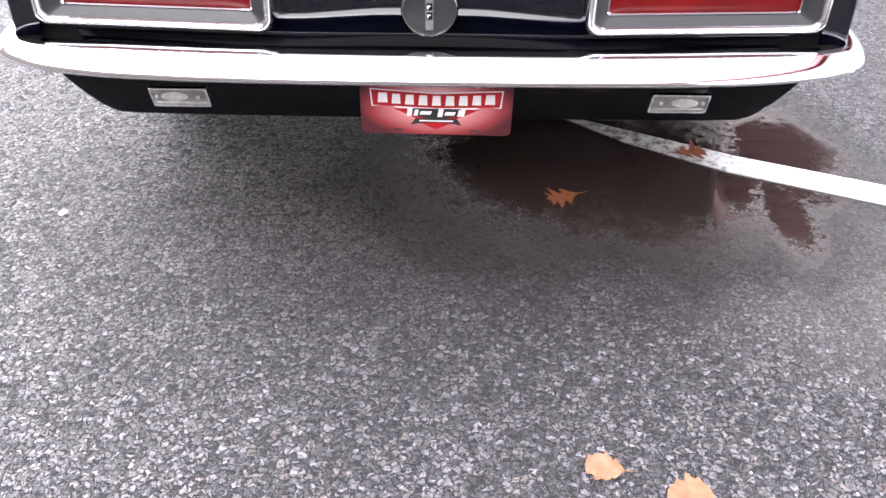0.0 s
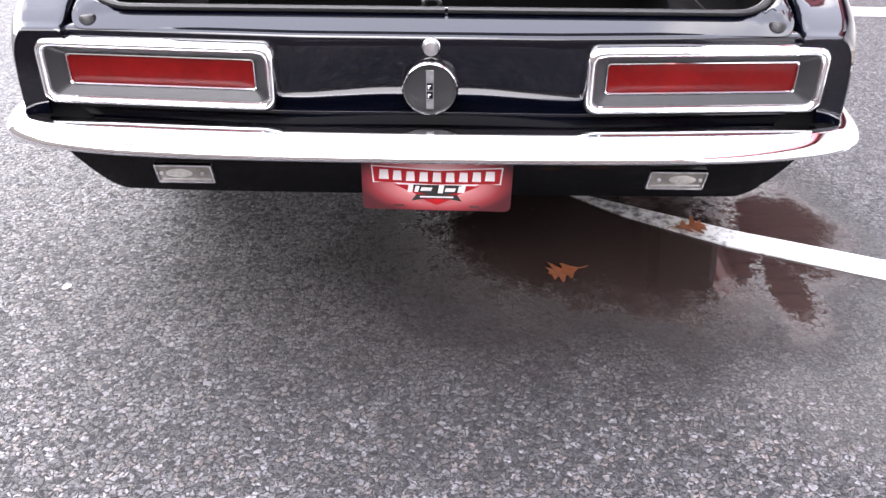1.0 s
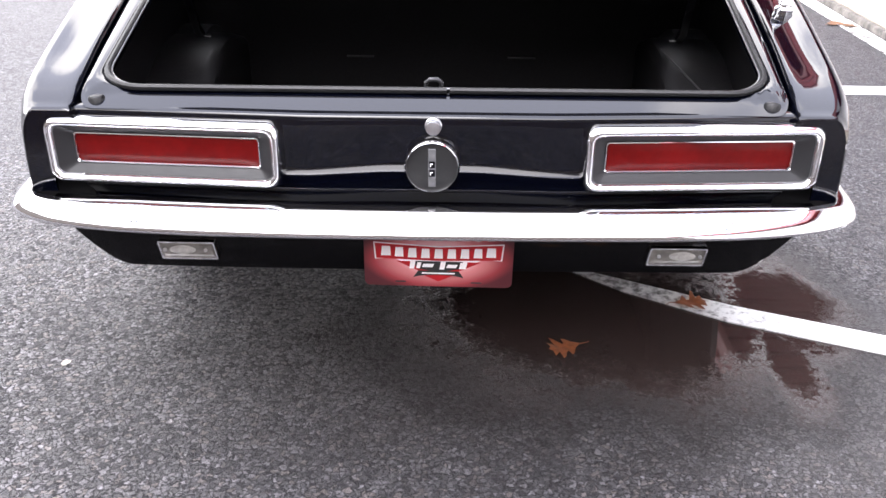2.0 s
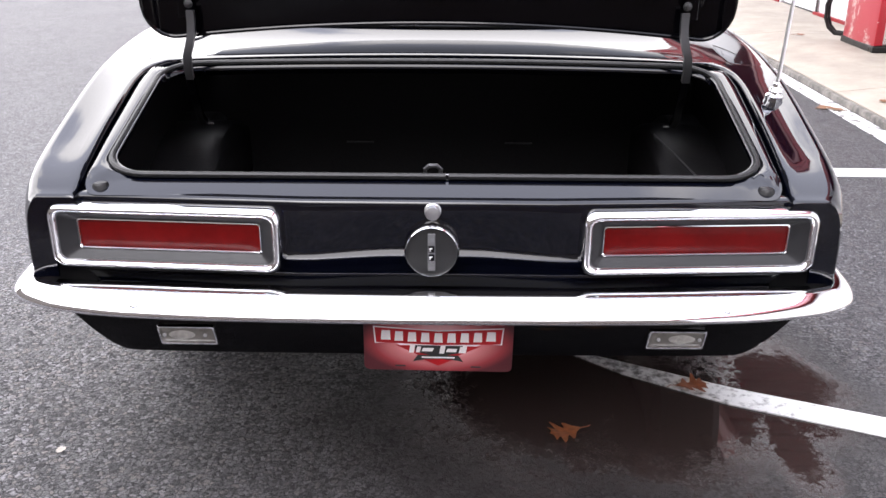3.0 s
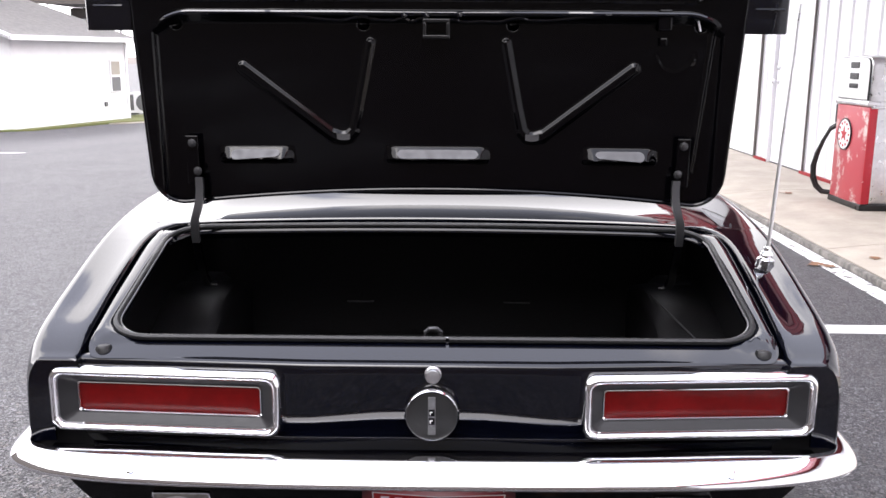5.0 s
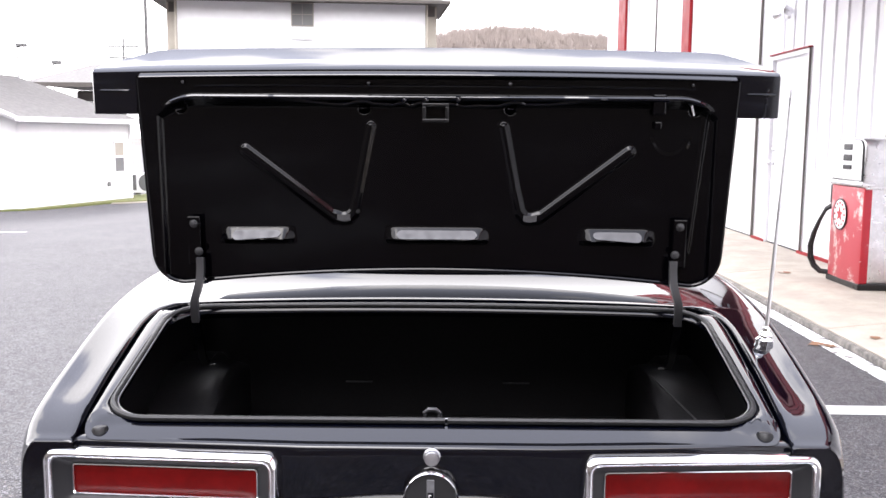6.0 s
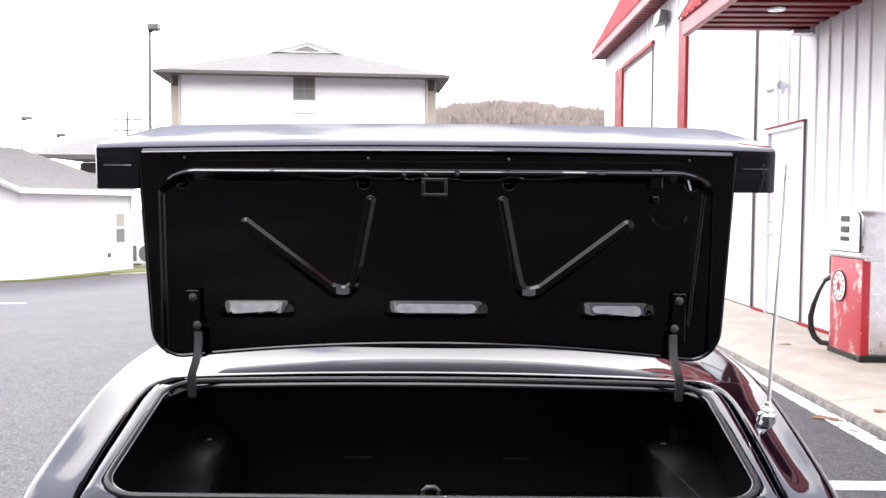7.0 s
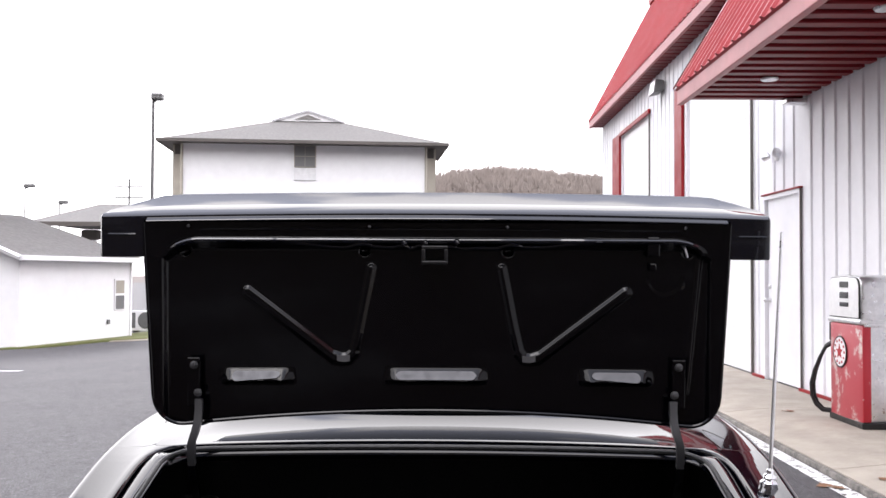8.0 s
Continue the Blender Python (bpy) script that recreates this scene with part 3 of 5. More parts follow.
    part("canopy_end", prism(((cx0, cz + 0.17), (WX - 0.03, cz + 0.17), (WX - 0.03, 5.3), (3.60, 5.16)), (cy1 - 0.06, cy1 - 0.02), "y"), M["white_paint"], root)
    part("canopy_end", prism(((cx0, cz + 0.17), (WX - 0.03, cz + 0.17), (WX - 0.03, 5.3), (3.60, 5.16)), (cy0 + 0.02, cy0 + 0.06), "y"), M["white_paint"], root)
    part("rake_trim", tube([(cx0 - 0.05, cy1 + 0.01, cz + 0.17), (3.58, cy1 + 0.01, 5.2)], 0.022, 6), M["white_paint"], root, "white rake trim")
    for k in range(2):
        part("can_light", lathe([(0.0, 0), (0.075, 0), (0.085, 0.012), (0.085, 0.02)], 24, pose(3.1, 6.98 - 2.33 * k, cz + 0.012)), M["steel"], root, "round grey ceiling light, off", smooth=True)
    part("bracket", box((WX - 0.12, 7.98, cz + 0.0), (0.22, 0.16, 0.05), 0.008), M["steel"], root)
    # flood light on the wall, twin spot by the door
    fl = part("flood_light", prism(((3.62, 4.57), (3.80, 4.61), (3.80, 4.79), (3.66, 4.81)), (14.2, 14.65), "y", 0.01), M["pole"], root, "grey wall flood light, off")
    part("flood_glass", prism(((3.612, 4.58), (3.618, 4.578), (3.655, 4.80), (3.648, 4.802)), (14.23, 14.62), "y"), M["pump_white"], fl)
    tw = part("twin_spot", lathe([(0.05, 0), (0.05, 0.03), (0.02, 0.04)], 16, pose(WX, 8.80, 2.72, 0, -90, 0)), M["pump_white"], root, "twin-headed white emergency spot light", smooth=True)
    for s in (-1, 1):
        part("spot_head", lathe([(0.015, 0), (0.03, 0.02), (0.058, 0.10), (0.062, 0.13), (0.0, 0.14)], 16, pose(WX - 0.08, 8.80 + s * 0.07, 2.73, -s * 84, 0, 0) @ Matrix.Scale(0.88, 4)), M["steel"], tw, smooth=True)



def roof_sheet(root, y0, y1, low, high):
    """Steep roof plane with standing ribs up the slope; low and high are (x, z)."""
    d = Vector((high[0] - low[0], 0, high[1] - low[1]))
    n = Vector((-d.z, 0, d.x)).normalized()
    a = Vector((low[0], 0, low[1]))
    pts = []
    y = y0
    while y < y1 - 0.02:
        pts += [(y, 0), (min(y + 0.17, y1), 0), (min(y + 0.19, y1), 0.028), (min(y + 0.22, y1), 0.028), (min(y + 0.24, y1), 0)]
        y += 0.24
    rows = []
    for t, off in ((0, 0), (1, 0), (1, -0.04), (0, -0.04)):
        rows.append([a + d * t + n * (h + off if off == 0 else off) + Vector((0, yy, 0)) for yy, h in pts])
    part("roof", loft(rows, close_v=True), M["red_roof"], root, "ribbed red metal roof")


build_shop()


# ---- fuel pump ----
def build_pump():
    root = thing("fuel_pump", "old chipped red and steel fuel pump with white dial face", "fuel pump", 3.365, 5.66, 0.09)
    root.matrix_basis = root.matrix_basis @ Matrix.Diagonal((1.0, 1.0, 1.05, 1.0))
    # local: x into the wall, y along the front face (0 to 0.61), z up
    w, d = 0.61, 0.40
    part("plinth", box((d / 2 + 0.01, w / 2, 0.025), (d + 0.02, w + 0.03, 0.05), 0.008), M["satin_black"], root, "black kick plinth")
    part("cabinet", box((d / 2 + 0.02, w / 2, 0.43), (d - 0.05, w - 0.03, 0.78), 0.02, 3), M["steel"], root, "brushed steel cabinet sides", smooth=True)
    pts = [(0.012, 0.0), (0.0, 0.03), (-0.012, w / 2), (0.0, w - 0.03), (0.012, w), (0.05, w), (0.05, 0.0)]
    part("front_panel", prism([(x, y) for x, y in pts], (0.05, 0.80), "z", 0.006), M["pump_faded"], root, "faded red enamel front panel with worn paint", smooth=True)
    part("corner_panel", box((0.045, 0.006, 0.425), (0.07, 0.02, 0.75), 0.008), M["pump_red"], root, "bright red corner strip", smooth=True)
    part("belt", box((d / 2, w / 2, 0.825), (d + 0.03, w + 0.02, 0.04), 0.012, 3), M["steel"], root, "steel band", smooth=True)
    arch = [(0.0, 0.84), (w, 0.84), (w, 1.06)] + [(w - 0.075 + 0.075 * math.cos(radians(a)), 1.105 + 0.075 * math.sin(radians(a))) for a in range(0, 91, 15)]
    arch += [(w / 2, 1.190)] + [(0.075 + 0.075 * math.cos(radians(a)), 1.105 + 0.075 * math.sin(radians(a))) for a in range(90, 181, 15)] + [(0.0, 1.06)]
    part("head", prism(arch, (0.0, d), "x", 0.022), M["steel"], root, "steel head casing with rounded top", smooth=True)
    part("side_crease", box((d / 2, -0.004, 0.80), (d - 0.04, 0.014, 0.025), 0.006, 3), M["steel"], root, smooth=True)
    shrink = lambda k: [((y - w / 2) * k + w / 2, (z - 1.0) * k + 1.002) for y, z in arch]
    part("face_outline", prism(shrink(0.945), (-0.008, 0.004), "x", 0.003), M["satin_black"], root, "thin dark edge of the dial face")
    face = part("dial_face", prism(shrink(0.915), (-0.014, 0.004), "x", 0.005), M["pump_white"], root, "white dial face", smooth=True)
    for z, h, m in ((1.095, 0.05, "dark_glass"), (1.01, 0.052, "dark_glass"), (0.935, 0.035, "bezel_grey")):
        part("dial_window", box((-0.016, w * 0.46, z + 0.02), (0.012, 0.16, h), 0.006), M[m], face)
    # round badge with a star
    badge = part("badge", lathe([(0.0, 0), (0.115, 0), (0.12, 0.006), (0.0, 0.008)], 40, pose(-0.014, 0.36, 0.57, 0, -90, 0)), M["plate_white"], root, "round white badge with a red star", smooth=True)
    ring = lathe([(0.118, 0), (0.128, 0), (0.128, 0.010), (0.118, 0.010)], 40, pose(-0.012, 0.36, 0.57, 0, -90, 0), True)
    part("badge_ring", ring, M["satin_black"], badge)
    star = [(0.36 + (0.062 if k % 2 == 0 else 0.025) * math.sin(k * math.pi / 5), 0.57 + (0.062 if k % 2 == 0 else 0.025) * math.cos(k * math.pi / 5)) for k in range(10)]
    part("star", prism(star, (-0.026, -0.0215), "x"), M["plate_bright"], badge)
    for k in range(12):
        a = k * math.tau / 12
        part("badge_mark", box((-0.0235, 0.36 + 0.092 * math.cos(a), 0.57 + 0.092 * math.sin(a)), (0.004, 0.018, 0.018)), M["plate_bright"], badge)
    # hose hanging from the far side of the front
    hose = [(0.03, w + 0.01, 0.62), (-0.02, w + 0.04, 0.585), (-0.06, w + 0.07, 0.49), (-0.10, w + 0.09, 0.38), (-0.125, w + 0.10, 0.27), (-0.12, w + 0.095, 0.17), (-0.09, w + 0.08, 0.10), (-0.04, w + 0.055, 0.055), (0.03, w + 0.03, 0.05)]
    part("hose", tube(hose, 0.016, 12), M["rubber"], root, "black rubber hose hanging in a loop", smooth=True)
    hose2 = [(x * 0.80 + 0.004, y + 0.012, z + 0.012) for x, y, z in hose]
    part("hose", tube(hose2, 0.014, 12), M["rubber"], root, smooth=True)
    part("nozzle", box((0.04, w + 0.03, 0.72), (0.05, 0.05, 0.16), 0.012), M["satin_black"], root)


build_pump()


# ---- car ----
# car space: x across, y forwards from the number plate, z up
def panel_y(x):
    return 0.045 + 0.035 * max(0.0, (abs(x) - 0.25) / 0.55)


HALF_WIDTH = ((0.05, 0.822), (0.12, 0.848), (0.22, 0.862), (0.35, 0.869), (0.7, 0.888), (1.1, 0.905), (1.6, 0.902), (2.2, 0.888), (3.0, 0.892), (3.75, 0.905), (4.2, 0.88), (4.5, 0.82), (4.62, 0.74))
SHOULDER = ((0.05, 0.711), (0.12, 0.738), (0.2, 0.762), (0.45, 0.826), (0.66, 0.868), (0.9, 0.892), (1.2, 0.900), (1.7, 0.885), (2.3, 0.87), (3.2, 0.87), (4.2, 0.83), (4.5, 0.79), (4.62, 0.74))
SEAM = ((0.05, 0.714), (0.3, 0.732), (0.55, 0.743), (0.62, 0.739), (0.665, 0.724), (0.695, 0.696), (0.708, 0.66), (0.713, 0.735), (1.0, 0.735), (1.6, 0.745), (3.0, 0.74), (4.62, 0.62))
AXLES = (1.05, 3.79)


def deck_z(v):
    return 0.7323 + (0.24 if v > 0.118 else 0.40) * (v - 0.118)


def side_section(y):
    """Points of one side at y, from the seam on top to the sill."""
    w, zs, xs = smooth_table(HALF_WIDTH, y), smooth_table(SHOULDER, y), lerp_table(SEAM, y)
    low = 0.235
    for a in AXLES:
        if abs(y - a) < 0.365:
            low = max(low, 0.325 + math.sqrt(0.365 ** 2 - (y - a) ** 2))
    if y < 0.68:
        low = max(low, 0.54 - 0.40 * max(0, y - 0.06))
    out = [(xs, zs - 0.040), (xs, zs - 0.012), (xs + 0.0008, zs - 0.005), (xs + 0.003, zs - 0.0015), (xs + 0.007, zs), (xs + 0.011, zs + 0.0004)]
    edge = w - 0.036
    for k in (0.12, 0.25, 0.4, 0.55, 0.7, 0.85, 0.97):
        # the top falls away from the seam, then levels out towards the outer peak
        x, span = xs + 0.011 + k * (edge - xs - 0.011), edge - 0.746
        u = max(0.0, (x - 0.746) / span)
        out.append((x, zs + 0.0004 + span * (0.205 * u * u - 0.24 * u) * min(1.0, max(0.0, (y - 0.13) / 0.12))))
    for k in range(8):
        a = math.pi / 2 * k / 7.5
        out.append((edge + 0.034 * math.sin(a), zs - 0.072 + (0.072 - 0.003 * min(1.0, max(0.0, (y - 0.13) / 0.12))) * math.cos(a) ** 0.9))
    top = zs - 0.11
    for k in range(9):
        z = top + (low - top) * k / 8
        out.append((w - 0.02 * max(0, (0.55 - z) / 0.3) ** 2 - 0.05 * max(0, (0.33 - z) / 0.1) ** 2, z))
    x, z = out[-1]
    out.append((x - 0.03, z + 0.004))
    return out


def build_body(car):
    ys = sorted({0.068, 0.085, 0.115, 0.16, *np.linspace(0.2, 4.55, 110), 0.60, 0.625, 0.645, 0.665, 0.68, 0.695, 0.7025, 0.708, 0.713, 4.58, 4.62})
    for s in (-1, 1):
        rows = [[(s * x, y, z) for x, z in side_section(y)] for y in ys]
        first = side_section(0.068)
        lead = [[(s * (x - 0.008 * (i > 13)), y, z - d * (3 <= i <= 20)) for i, (x, z) in enumerate(first)] for y, d in ((0.056, 0.006), (0.0575, 0.003), (0.061, 0.001))]
        part("quarter_panel", loft(lead + rows), M["black_paint"], car, "gloss black body side", smooth=True, angle=50)
        end = [(s * (x - 0.008 * (i > 13)), z - 0.006 * (3 <= i <= 20)) for i, (x, z) in enumerate(first)] + [(s * 0.771, 0.54), (s * 0.771, 0.688)]
        part("quarter_end", prism(end, (0.0555, 0.062), "y"), M["black_paint"], car)
    # tail panel with a rolled top edge
    rows = []
    for z, dy in ((0.512, 0.010), (0.522, 0.000), (0.5480, -0.0013), (0.5497, -0.0012), (0.5515, 0.0), (0.56, 0.0), (0.62, 0.0), (0.69, 0.0), (0.704, 0.0), (0.7095, 0.0012), (0.7125, 0.004), (0.7145, 0.009), (0.716, 0.020)):
        rows.append([(x, panel_y(x) + dy + (0.080 - 0.045 * min(1, max(0, (abs(x) - 0.10) / 0.2))) * max(0, 0.70 - z), z + (0.035 if abs(x) > 0.72 and z < 0.54 else 0)) for x in np.linspace(-0.80, 0.80, 61)])
    rows.append([(x, panel_y(x) + 0.030, 0.547 if abs(x) > 0.72 else 0.512) for x in np.linspace(-0.80, 0.80, 61)])
    part("tail_panel", loft(rows, close_v=True), M["black_paint"], car, "gloss black tail panel", smooth=True)
    # lower valance with swept-up ends
    def valance_low(x):
        a = abs(x)
        return 0.382 + (0.0 if a < 0.63 else 0.138 * ((a - 0.63) / 0.155) ** 1.7)
    xs = np.linspace(-0.784, 0.784, 97)
    rows = []
    for t, dy in ((0, 0.05), (0, 0.028), (0.06, 0.022), (0.5, 0.016), (1.0, 0.012)):
        rows.append([(x, dy + 0.016 * (abs(x) / 0.76) ** 4, valance_low(x) + (0.525 - valance_low(x)) * t) for x in xs])
    rows.append([(x, 0.06 + 0.016 * (abs(x) / 0.76) ** 4, 0.525) for x in xs])
    part("valance", loft(rows, close_v=True), M["black_under"], car, "black lower valance panel", smooth=True)
    part("floor_pan", box((0, 2.4, 0.375), (1.5, 4.0, 0.05), 0.02), M["satin_black"], car)
    # deck gutter round the trunk opening
    def plan(u, v, h):
        return (u, v, deck_z(v) + h + 0.014 * (1 - (u / 0.75) ** 2) * max(0, (v - 0.2) / 0.46))
    def across(u, v):
        k = 1 + 0.035 * (v - 0.1)
        if abs(u) <= 0.69:
            return u * k
        t = (abs(u) - 0.69) / 0.042
        return math.copysign(0.69 * k * (1 - t) + (lerp_table(SEAM, v) - 0.0062) * t, u)
    outer = [(0.732, 0.070, 0.708, 0.06), (0.732, 0.0705, 0.7075, 0.06), (0.7305, 0.072, 0.706, 0.06), (0.727, 0.075, 0.703, 0.062), (0.720, 0.082, 0.696, 0.066), (0.705, 0.096, 0.680, 0.074),
             (0.692, 0.110, 0.668, 0.081), (0.686, 0.116, 0.662, 0.084), (0.683, 0.119, 0.659, 0.085), (0.680, 0.122, 0.657, 0.086), (0.677, 0.128, 0.654, 0.086), (0.676, 0.130, 0.652, 0.086)]
    heights = (-0.024, -0.003, 0.0025, 0.006, 0.0088, 0.0098, 0.0082, 0.0062, 0.004, 0.002, 0.001, -0.010)
    rows = []
    for (x1, v0, v1, r), h in zip(outer, heights):
        rows.append([plan(across(u, v), v, (h if v > 0.125 or x1 < 0.68 else 0.0) - (0.024 * min(1, max(0, (v - 0.640) / 0.034)) if x1 > 0.68 else 0)) for u, v in subdivided(round_rect(-x1, v0, x1, v1, r, 8))])
    part("trunk_surround", loft(rows, close_u=True), M["black_paint"], car, "gloss black painted gutter round the trunk opening", smooth=True, angle=60)
    ring = [plan(u * (1 + 0.035 * (v - 0.1)), v, 0.008) for u, v in subdivided(round_rect(-0.681, 0.1235, 0.681, 0.655, 0.087, 8))]
    gap = [p for p in ring if not (0.018 < p[0] < 0.05 and p[1] < 0.2)]
    k = next(i for i in range(len(gap)) if (Vector(gap[i]) - Vector(gap[i - 1])).length > 0.05)
    seal = gap[k:] + gap[:k]
    a, b = Vector(seal[-1]), Vector(seal[0])
    seal = [tuple(b.lerp(a, 0.45))] + seal + [tuple(a.lerp(b, 0.45))]
    part("weatherstrip", tube(seal, 0.0068, 8), M["rubber"], car, "black rubber weatherstrip", smooth=True)
    inner = [tuple(Vector(plan(u * (1 + 0.035 * (v - 0.1)), v, 0.007))) for u, v in subdivided(round_rect(-0.6735, 0.132, 0.6735, 0.6465, 0.084, 8))]
    cut = [i for i, p in enumerate(inner) if p[1] > 0.60]
    inner = inner[cut[-1] + 1:] + inner[:cut[0]]
    part("seal_clip", tube(inner, 0.0022, 6), M["seal_edge"], car, "thin bright edge of the weatherstrip", smooth=True)
    for s in (-1, 1):
        part("bump_stop", lathe([(0.017, -0.012), (0.017, 0.004), (0.014, 0.009), (0.007, 0.011), (0.0, 0.0112)], 24, pose(s * 0.676, 0.100, deck_z(0.100) - 0.004, -8, s * 4, 0)), M["rubber"], car, "black rubber bump stop", smooth=True)
    # panel between trunk and rear window
    def filler(x, t):
        return 0.870 + 0.024 * (x / 0.76) ** 2 * t * t + 0.036 * t ** 2.4 + 0.022 * (1 - (x / 0.78) ** 2)
    def filler_front(x):
        return 0.925 + 0.10 * (x / 0.76) ** 2
    def side(v):
        v = max(0, min(1, v))
        return v * v * (3 - 2 * v)
    rows = []
    for t in (0, 0.004, 0.03, *np.linspace(0.08, 1, 13)):
        row = []
        for x in np.linspace(-0.746, 0.746, 61):
            a = abs(x)
            back = 0.712 - 0.010 * (1 - (x / 0.76) ** 2) - 0.012 * side((a - 0.64) / 0.04)
            y = back + (filler_front(x) - back) * t
            z = filler(x, t) - (0.035 if t == 0 else 0.002 if t == 0.004 else 0) * (1 - side((a - 0.64) / 0.04))
            row.append((x, y, z + (smooth_table(SHOULDER, y) + 0.0006 - z) * side((a - 0.60) / 0.12)))
        rows.append(row)
    part("deck_filler", loft(rows), M["black_paint"], car, "gloss black panel below the rear window", smooth=True, angle=60)
    mold = [(x, filler_front(x) + 0.002, filler(x, 1) + 0.003) for x in np.linspace(-0.72, 0.72, 41)]
    part("window_molding", tube(mold, 0.006, 8), M["satin_black"], car, smooth=True)
    # greenhouse
    def arch(w, z0, z1, n=13):
        return [(w * x, z0 + (z1 - z0) * (1 - abs(x) ** 3)) for x in np.linspace(-1, 1, n)]
    def skin(name, stations, material, label, n=13):
        rows = [[(x, y + bow * (x / w) ** 2, z) for x, z in arch(w, z0, z1, n)] for y, w, z0, z1, bow in stations]
        part(name, loft(rows), material, car, label, smooth=True, angle=60)
    skin("rear_window", ((0.935, 0.70, 0.908, 0.932, 0.10), (1.06, 0.685, 1.01, 1.045, 0.098), (1.30, 0.65, 1.13, 1.175, 0.085), (1.66, 0.60, 1.185, 1.235, 0.06)), M["glass"], "curved rear window")
    skin("roof", ((1.66, 0.62, 1.185, 1.235, 0.06), (1.85, 0.62, 1.22, 1.275, 0.03), (2.2, 0.62, 1.235, 1.30, 0.0), (2.55, 0.61, 1.215, 1.28, -0.05), (2.68, 0.60, 1.19, 1.255, -0.07)), M["black_paint"], "black roof panel")
    skin("windshield", ((2.68, 0.60, 1.19, 1.255, -0.07), (3.0, 0.66, 1.03, 1.08, -0.1), (3.3, 0.70, 0.885, 0.91, -0.14)), M["glass"], "curved windshield")
    skin("hood", ((3.16, 0.745, 0.868, 0.885, -0.10), (3.5, 0.745, 0.862, 0.895, 0), (4.2, 0.70, 0.825, 0.855, 0), (4.6, 0.63, 0.75, 0.77, -0.05)), M["black_paint"], "long black hood")
    for s in (-1, 1):
        part("pillar", loft([[(s * 0.745, 1.0, 0.885), (s * 0.68, 1.18, 0.90)], [(s * 0.70, 1.35, 1.02), (s * 0.655, 1.38, 1.04)], [(s * 0.63, 1.68, 1.2), (s * 0.60, 1.68, 1.21)], [(s * 0.745, 1.62, 0.885), (s * 0.74, 1.62, 0.885)]], close_v=True), M["black_paint"], car, smooth=True)
        part("side_window", prism([(1.60, 0.885), (1.72, 1.2), (2.62, 1.2), (3.05, 0.885)], (0.0, 0.01), "x"), M["glass"], car).matrix_basis = Matrix.Translation((s * 0.70, 0, 0)) @ Matrix.Shear("YZ", 4, (0, 0))
    part("nose", box((0, 4.60, 0.55), (1.5, 0.10, 0.34), 0.04, 3), M["satin_black"], car, "dark front grille")
    part("front_bumper", box((0, 4.70, 0.47), (1.66, 0.12, 0.10), 0.04, 4), M["chrome"], car, "chrome front bumper", smooth=True)
    for a in AXLES:
        for s in (-1, 1):
            wheel = part("wheel", lathe([(0.10, -0.07), (0.20, -0.08), (0.205, 0.06), (0.19, 0.085), (0.17, 0.06), (0.05, 0.05), (0.04, 0.075), (0.0, 0.08)], 32, pose(s * 0.77, a, 0.325, 0, s * 90, 0)), M["steel"], car, "steel wheel", smooth=True)
            part("tyre", lathe([(0.20, -0.08), (0.24, -0.105), (0.30, -0.105), (0.322, -0.08), (0.325, 0.0), (0.322, 0.08), (0.30, 0.105), (0.24, 0.105), (0.20, 0.08)], 40, pose(s * 0.77, a, 0.325, 0, s * 90, 0)), M["rubber"], wheel, "black tyre", smooth=True)


def subdivided(loop, per=9):
    """The outline of a rounded rectangle with more points on its straight sides."""
    out = []
    for i, p in enumerate(loop):
        q = loop[(i + 1) % len(loop)]
        n = (12, 40)[(i // per) % 2] if i % per == per - 1 else 1
        out += [(p[0] + (q[0] - p[0]) * k / n, p[1] + (q[1] - p[1]) * k / n) for k in range(n)]
    return out


